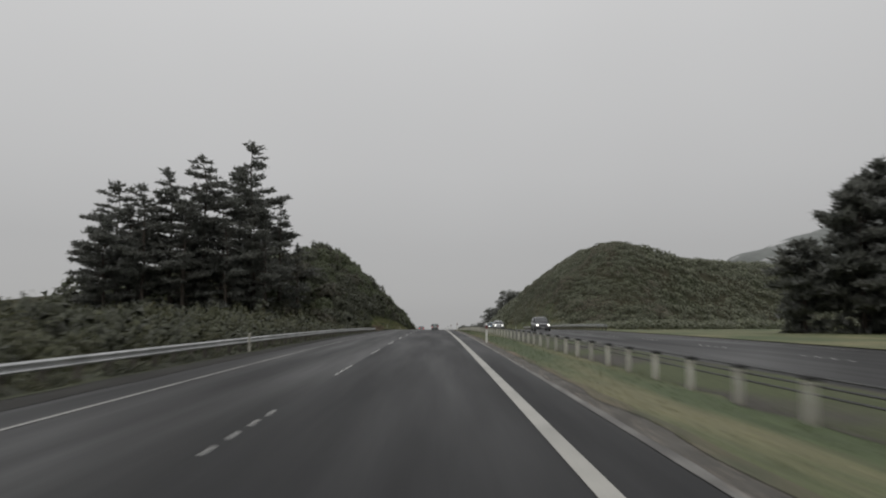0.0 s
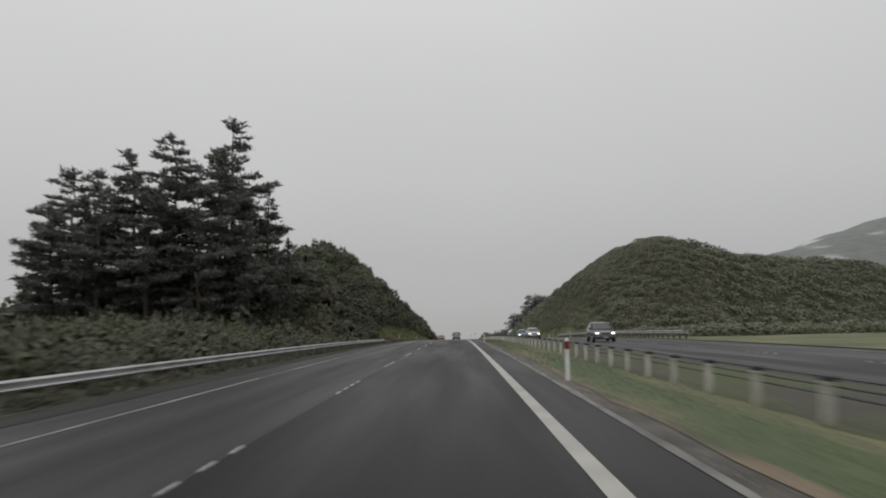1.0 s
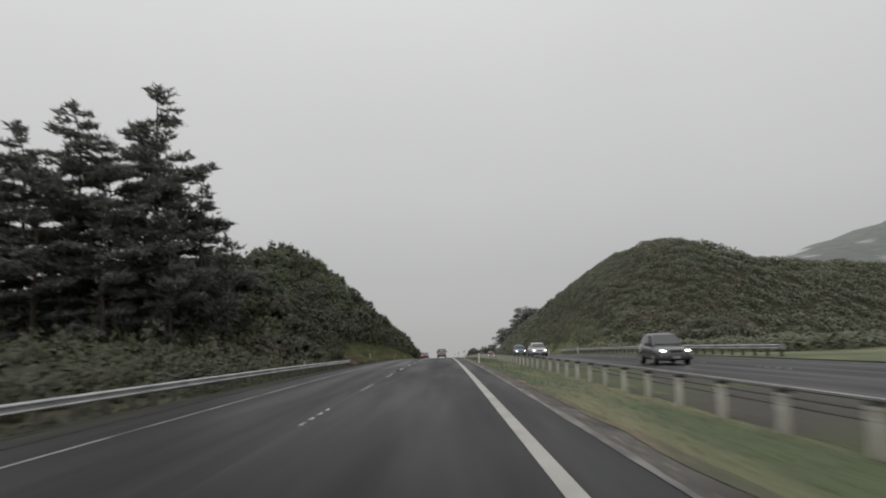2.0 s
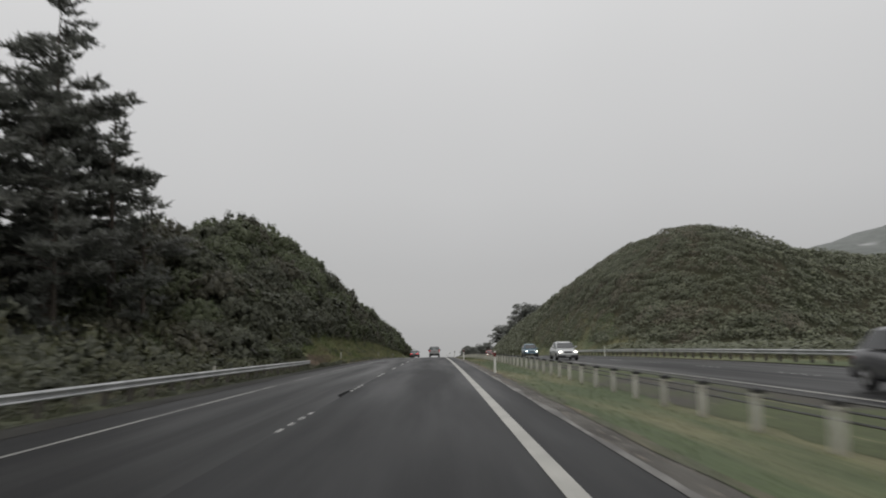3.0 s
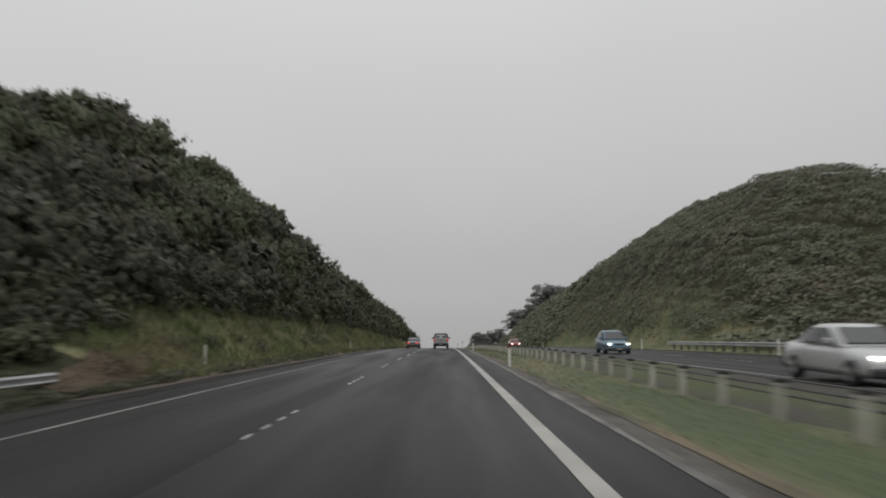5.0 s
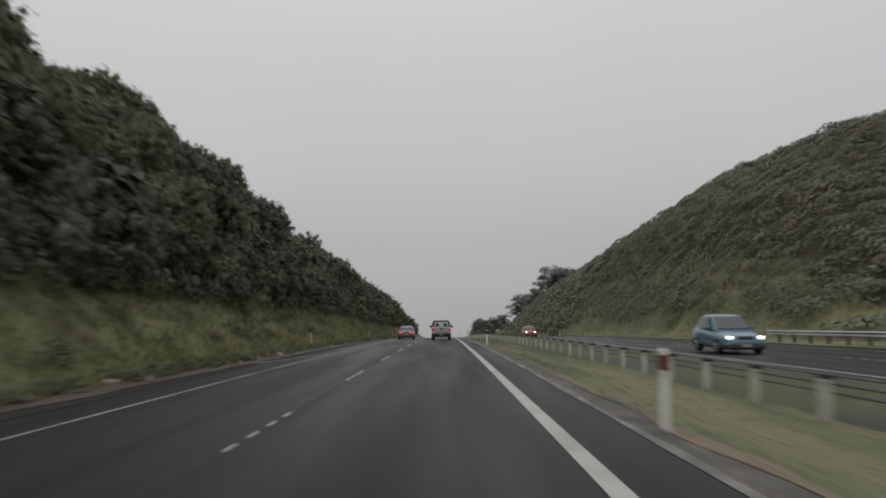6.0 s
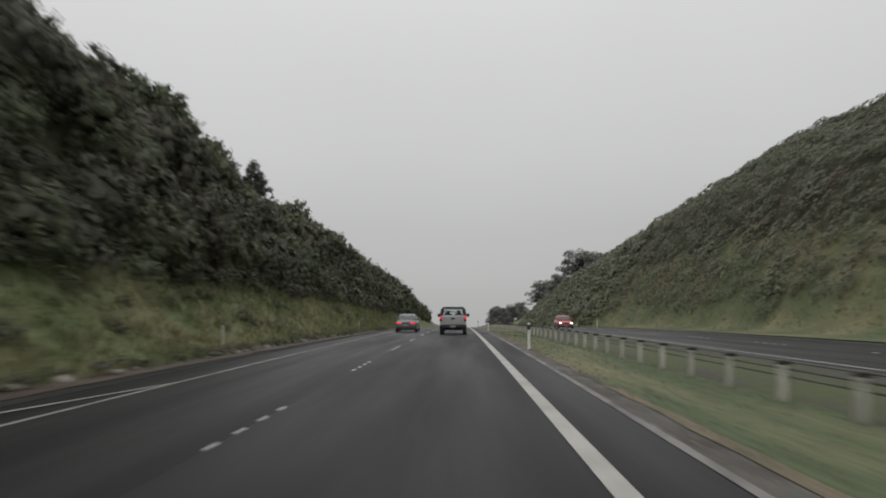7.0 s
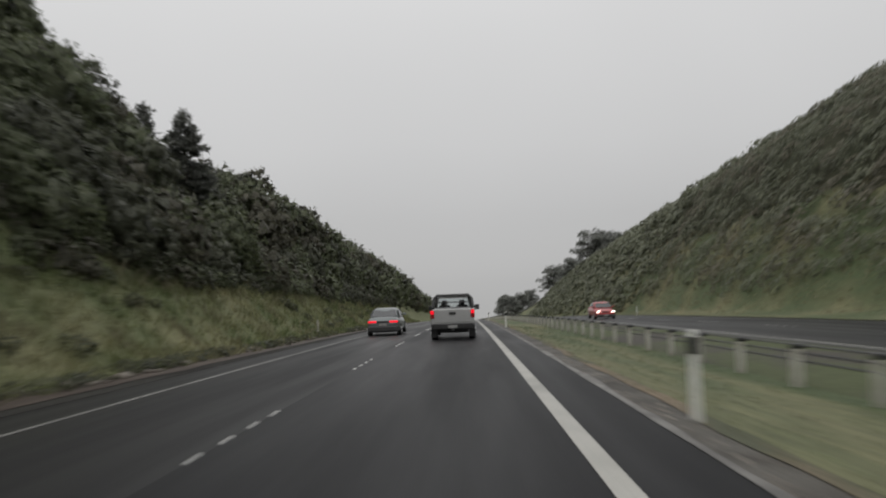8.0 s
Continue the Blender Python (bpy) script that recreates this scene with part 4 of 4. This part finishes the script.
gv, gf, base = [], [], 0
for _ in range(1500):
    y = 16 + 190 * RNG.random() ** 1.1
    x = 2.16 + abs(RNG.normal()) * 0.28
    s = RNG.uniform(0.015, 0.05)
    kv, kf = ROCKS[RNG.integers(4)]
    gv.append(kv * s * np.array([2.0, 2.4, 1.2]) + (x, y, land_z(x, y) + 0.03))
    gf.append(kf + base)
    base += len(kv)
tagged(mesh_object("loose_gravel", np.concatenate(gv), np.concatenate(gf), M_RUBBLE), "loose pale gravel along the asphalt edge", "gravel", kind="stuff")


# ---- vehicles ----
def ring(y, z0, z1, w0, w1, n=20, power=5.0, x_shift=0.0):
    """A rounded section across the car at y: w0 and w1 are half widths at its bottom and top."""
    out = []
    for i in range(n):
        a = 2 * math.pi * (i + 0.5) / n
        cx, cz = math.cos(a), math.sin(a)
        sx = math.copysign(abs(cx) ** (2 / power), cx)
        sz = math.copysign(abs(cz) ** (2 / power), cz)
        t = (sz + 1) / 2
        out.append((x_shift + sx * (w0 + (w1 - w0) * t), y, z0 + (z1 - z0) * t))
    return out


def pane(name, corners, mat, parent, depth=0.012, label=""):
    """A thin curved-cornered sheet through four corners."""
    p = [Vector(c) for c in corners]
    nrm = (p[1] - p[0]).cross(p[3] - p[0]).normalized() * depth
    bm = bmesh.new()
    rows = []
    for s in np.linspace(0, 1, 5):
        rows.append([])
        for t in np.linspace(0, 1, 7):
            q = p[0].lerp(p[1], t).lerp(p[3].lerp(p[2], t), s)
            bulge = nrm * (4 * t * (1 - t) * 1.5)
            rows[-1].append(q + bulge)
    front = [[bm.verts.new(q + nrm) for q in r] for r in rows]
    back = [[bm.verts.new(q - nrm) for q in r] for r in rows]
    for i in range(4):
        for j in range(6):
            bm.faces.new((front[i][j], front[i][j + 1], front[i + 1][j + 1], front[i + 1][j]))
            bm.faces.new((back[i][j], back[i + 1][j], back[i + 1][j + 1], back[i][j + 1]))
    loop_f = [front[0][j] for j in range(7)] + [front[i][6] for i in range(1, 5)] + [front[4][j] for j in range(5, -1, -1)] + [front[i][0] for i in range(3, 0, -1)]
    loop_b = [back[0][j] for j in range(7)] + [back[i][6] for i in range(1, 5)] + [back[4][j] for j in range(5, -1, -1)] + [back[i][0] for i in range(3, 0, -1)]
    for i in range(len(loop_f)):
        k = (i + 1) % len(loop_f)
        bm.faces.new((loop_f[i], loop_b[i], loop_b[k], loop_f[k]))
    return part(name, bm, mat, parent, label, smooth=False)


def wheel(x, y, r, w, parent):
    prof = [(-w / 2, r * 0.62), (-w / 2, r * 0.9), (-w / 2 + 0.03, r), (w / 2 - 0.03, r), (w / 2, r * 0.9), (w / 2, r * 0.62)]
    rings = [[(x + px, y + pr * math.cos(a), r + pr * math.sin(a)) for a in np.linspace(0, 2 * math.pi, 25)[:-1]] for px, pr in prof]
    hub = new("wheel")
    hub.parent = parent
    part("tyre", loft(rings, True), M_RUBBER, hub, smooth=False)
    s = 1 if x > 0 else -1
    bm = bmesh.new()
    rod(bm, (x + s * (w / 2 - 0.06), y, r), (x + s * (w / 2 + 0.012), y, r), r * 0.6, r * 0.56, 16)
    for i in range(5):
        a = i * 1.2566
        rod(bm, (x + s * (w / 2 + 0.012), y, r), (x + s * (w / 2 + 0.016), y + r * 0.55 * math.cos(a), r + r * 0.55 * math.sin(a)), 0.035, 0.03, 6)
    part("rim", bm, M_RIM, hub)


def saloon(name, x, y, turn, paint, label, L=4.5, W=1.72, H=1.43, boot=True, lights="front", lamp_z=0.68):
    """A car that faces +y before it is turned. lights: which lamps are lit."""
    c = thing(name, x, y, road_z(y), turn, label, "car")
    h, nose, tail = W / 2, L / 2, -L / 2
    deck = 0.98 if boot else 1.05
    sec = [(tail, 0.42, 0.78, h * 0.80, h * 0.78), (tail + 0.06, 0.3, deck - 0.1, h * 0.9, h * 0.86), (tail + 0.25, 0.22, deck, h * 0.97, h * 0.88), (tail + 1.1, 0.2, deck - 0.01, h, h * 0.91),
           (0, 0.2, 0.95, h, h * 0.92), (nose - 1.35, 0.2, 0.93, h, h * 0.9), (nose - 0.6, 0.2, 0.83, h * 0.98, h * 0.84), (nose - 0.12, 0.22, 0.72, h * 0.92, h * 0.78), (nose, 0.34, 0.6, h * 0.78, h * 0.68)]
    part("body", loft([ring(*s) for s in sec]), paint, c, smooth=True)
    ty = tail + (0.75 if boot else 0.2)
    ry = tail + (1.35 if boot else 0.75)
    wy, fy = nose - 1.3, nose - 2.05
    cab = [(ty, 0.86, 0.95, h * 0.84, h * 0.82), (ry, 0.86, H - 0.05, h * 0.86, h * 0.66), (ry + 0.25, 0.86, H - 0.01, h * 0.87, h * 0.68), ((ry + fy) / 2, 0.86, H, h * 0.88, h * 0.69),
           (fy - 0.05, 0.86, H - 0.02, h * 0.87, h * 0.68), (fy + 0.08, 0.86, H - 0.07, h * 0.87, h * 0.67), (wy, 0.84, 0.93, h * 0.85, h * 0.82)]
    part("cabin", loft([ring(*s, power=7) for s in cab]), paint, c, smooth=True)
    a, b = h * 0.76, h * 0.62
    pane("windscreen", [(-a, wy + 0.015, 0.985), (a, wy + 0.015, 0.985), (b, fy + 0.16, H - 0.085), (-b, fy + 0.16, H - 0.085)], M_GLASS, c)
    pane("rear_window", [(a, ty - 0.02, 0.99), (-a, ty - 0.02, 0.99), (-b, ry - 0.07, H - 0.1), (b, ry - 0.07, H - 0.1)], M_GLASS, c)
    for s in (1, -1):
        xa, xb = s * h * 0.9, s * h * 0.755
        for y0, y1, y2, y3 in ((ty + 0.42, -0.05, -0.05, ry + 0.18), (0.03, wy - 0.35, fy - 0.1, 0.03)):
            corners = [(xa, y0, 0.97), (xa, y1, 0.97), (xb, y2, H - 0.11), (xb, y3, H - 0.11)]
            pane("side_window", corners if s > 0 else [corners[1], corners[0], corners[3], corners[2]], M_GLASS, c)
        box_part("wing_mirror", (s * (h + 0.02) - 0.09, s * (h + 0.02) + 0.09, wy - 0.5, wy - 0.38, 0.95, 1.08), paint, c, bevel=0.03)
        lit = M_LAMP_WHITE if lights == "front" else M_PLATE
        box_part("headlamp", (s * h * 0.68 - 0.1, s * h * 0.68 + 0.1, nose - 0.2, nose - 0.03, lamp_z - 0.038, lamp_z + 0.038), lit, c, "lit headlamp" if lights == "front" else "", bevel=0.03)
        box_part("tail_lamp", (s * h * 0.62 - 0.21, s * h * 0.62 + 0.21, tail - 0.012, tail + 0.2, 0.71, 0.8), M_LAMP_RED if lights == "rear" else M_LENS_RED, c, "lit red tail lamp" if lights == "rear" else "", bevel=0.025)
        for wyy in (nose - 0.85, tail + 0.85):
            wheel(s * (h - 0.11), wyy, 0.31, 0.2, c)
    box_part("front_bumper", (-h * 0.88, h * 0.88, nose - 0.22, nose + 0.05, 0.25, 0.47), M_TRIM, c, bevel=0.06)
    box_part("rear_bumper", (-h * 0.9, h * 0.9, tail - 0.08, tail + 0.2, 0.26, 0.56), M_TRIM, c, bevel=0.06)
    box_part("grille", (-h * 0.36, h * 0.36, nose - 0.1, nose + 0.02, lamp_z - 0.08, lamp_z + 0.05), M_TRIM, c, bevel=0.02)
    box_part("boot_panel", (-h * 0.36, h * 0.36, tail - 0.008, tail + 0.1, 0.69, 0.81), M_TRIM, c, "dark panel between the lamps", bevel=0.01)
    box_part("number_plate", (-0.18, 0.18, tail - 0.02, tail - 0.009, 0.57, 0.68), M_PLATE, c)
    box_part("front_plate", (-0.18, 0.18, nose + 0.05, nose + 0.065, 0.32, 0.43), M_PLATE, c)
    return c


def pickup(x, y):
    c = thing("pickup_truck", x, y, road_z(y), 0, "silver double-cab pickup with lit tail lamps on the wet lane", "pickup truck")
    h, tail, nose = 0.88, -2.55, 2.55
    tray = [(tail, 0.7, 1.27, h * 0.93, h * 0.94), (tail + 0.05, 0.64, 1.29, h * 0.98, h * 0.96), (-0.75, 0.58, 1.27, h, h * 0.96)]
    part("tray", loft([ring(*s, power=9) for s in tray]), M_SILVER, c, smooth=False)
    box_part("tray_liner", (-h * 0.84, h * 0.84, tail + 0.12, -0.85, 1.265, 1.3), M_TRIM, c)
    front = [(-0.75, 0.5, 1.17, h, h * 0.95), (0.9, 0.48, 1.14, h, h * 0.94), (1.5, 0.48, 1.1, h, h * 0.92), (2.3, 0.5, 1.02, h * 0.96, h * 0.86), (nose, 0.55, 0.92, h * 0.84, h * 0.76)]
    part("body", loft([ring(*s, power=7) for s in front]), M_SILVER, c, smooth=True)
    roof = [(-0.72, 1.66, 1.73, h * 0.74, h * 0.72), (-0.6, 1.67, 1.77, h * 0.78, h * 0.74), (0.1, 1.68, 1.79, h * 0.79, h * 0.74), (0.6, 1.66, 1.75, h * 0.77, h * 0.72), (0.7, 1.66, 1.71, h * 0.72, h * 0.7)]
    part("roof", loft([ring(*s, power=8) for s in roof]), M_SILVER, c, smooth=True)
    box_part("dashboard", (-h * 0.8, h * 0.8, 0.95, 1.3, 1.06, 1.18), M_BLACK, c, bevel=0.03)
    box_part("cabin_floor", (-h * 0.84, h * 0.84, -0.74, 1.0, 1.04, 1.12), M_BLACK, c, bevel=0.02)
    pane("rear_window", [(h * 0.8, -0.75, 1.22), (-h * 0.8, -0.75, 1.22), (-h * 0.7, -0.74, 1.66), (h * 0.7, -0.74, 1.66)], M_CLEAR, c)
    pane("windscreen", [(-h * 0.78, 1.3, 1.2), (h * 0.78, 1.3, 1.2), (h * 0.68, 0.72, 1.68), (-h * 0.68, 0.72, 1.68)], M_CLEAR, c)
    for s in (1, -1):
        bm = bmesh.new()
        rod(bm, (s * h * 0.94, -1.15, 1.27), (s * h * 0.88, -0.92, 1.64), 0.06, 0.06)
        rod(bm, (s * h * 0.88, -0.92, 1.64), (s * h * 0.72, -0.88, 1.78), 0.06, 0.06)
        part("roll_bar_leg", bm, M_BLACK, c)
        for name, a, b, ra in (("rear_pillar", (0.86, -0.7, 1.1), (0.75, -0.68, 1.69), 0.05), ("middle_pillar", (0.9, 0.0, 1.1), (0.76, 0.0, 1.7), 0.045), ("front_pillar", (0.88, 1.35, 1.1), (0.73, 0.66, 1.69), 0.035)):
            bm = bmesh.new()
            rod(bm, (s * h * a[0], a[1], a[2]), (s * h * b[0], b[1], b[2]), ra, ra, 10)
            part(name, bm, M_BLACK if name == "rear_pillar" else M_SILVER, c, smooth=False)
        for y0, y1 in ((-0.66, -0.04), (0.04, 0.85)):
            q = [(s * h * 0.89, y0, 1.14), (s * h * 0.89, y1, 1.14), (s * h * 0.76, min(y1, 0.6), 1.66), (s * h * 0.76, y0, 1.66)]
            pane("side_window", q if s > 0 else [q[1], q[0], q[3], q[2]], M_CLEAR, c)
        for name, y0, top in (("rear_seat", -0.6, 1.3), ("front_seat", 0.3, 1.36)):
            box_part(name, (s * 0.37 - 0.24, s * 0.37 + 0.24, y0, y0 + 0.14, 1.05, top), M_SEAT, c, bevel=0.05)
            box_part("headrest", (s * 0.37 - 0.12, s * 0.37 + 0.12, y0, y0 + 0.1, top + 0.02, top + 0.2), M_SEAT, c, bevel=0.04)
        box_part("tail_lamp", (s * h * 0.9 - 0.075, s * h * 0.9 + 0.075, tail - 0.02, tail + 0.12, 0.92, 1.25), M_LENS_RED, c, "red tail lens", bevel=0.015)
        box_part("brake_lamp", (s * h * 0.9 - 0.06, s * h * 0.9 + 0.06, tail - 0.035, tail - 0.018, 1.1, 1.22), M_LAMP_RED, c, "lit red lamp", bevel=0.007)
        box_part("wing_mirror", (s * (h + 0.12) - 0.1, s * (h + 0.12) + 0.1, 0.75, 0.85, 1.12, 1.34), M_BLACK, c, bevel=0.03)
        box_part("mud_flap", (s * (h - 0.13) - 0.12, s * (h - 0.13) + 0.12, -2.02, -1.995, 0.16, 0.6), M_BLACK, c, bevel=0.004)
        for wy in (-1.6, 1.55):
            wheel(s * (h - 0.13), wy, 0.37, 0.25, c)
    bm = bmesh.new()
    rod(bm, (-h * 0.74, -0.88, 1.78), (h * 0.74, -0.88, 1.78), 0.06, 0.06)
    rod(bm, (-h * 0.86, -0.94, 1.5), (h * 0.86, -0.94, 1.5), 0.022, 0.022)
    part("roll_bar", bm, M_BLACK, c)
    box_part("tailgate", (-h * 0.8, h * 0.8, tail - 0.015, tail + 0.01, 0.76, 1.26), M_SILVER, c, bevel=0.01)
    box_part("tailgate_handle", (-0.13, 0.13, tail - 0.035, tail - 0.014, 1.06, 1.16), M_BLACK, c, bevel=0.008)
    box_part("rear_bumper", (-h * 0.9, h * 0.9, tail - 0.16, tail + 0.02, 0.5, 0.72), M_BLACK, c, bevel=0.035)
    box_part("tow_bar", (-0.06, 0.06, tail - 0.26, tail - 0.05, 0.42, 0.52), M_BLACK, c, bevel=0.015)
    box_part("number_plate", (-0.18, 0.18, tail - 0.175, tail - 0.16, 0.55, 0.66), M_PLATE, c)
    box_part("underbody", (-h * 0.7, h * 0.7, -2.3, 2.2, 0.34, 0.6), M_BLACK, c, bevel=0.05)
    box_part("front_bumper", (-h * 0.9, h * 0.9, nose - 0.2, nose + 0.06, 0.42, 0.64), M_TRIM, c, bevel=0.06)
    return c


pickup(-0.42, 218.5)
saloon("saloon_car", -4.05, 226.5, 0, M_GREYGREEN, "grey-green saloon with lit tail lamps on the wet lane", lights="rear", W=1.7, H=1.4)
saloon("hatchback_car", 10.9, 97.5, 180, M_DARK_CAR, "dark oncoming car with lit headlamps in the spray", L=4.1, H=1.5, boot=False)
saloon("saloon_car", 9.9, 142.0, 180, M_WHITE_CAR, "pale silver oncoming saloon with lit headlamps", H=1.42)
saloon("hatchback_car", 11.2, 175.6, 180, M_BLUE, "grey-blue oncoming hatchback with lit headlamps", L=4.0, H=1.52, boot=False)
saloon("saloon_car", 11.4, 252.0, 180, M_RED_CAR, "red oncoming car with lit headlamps", H=1.42)
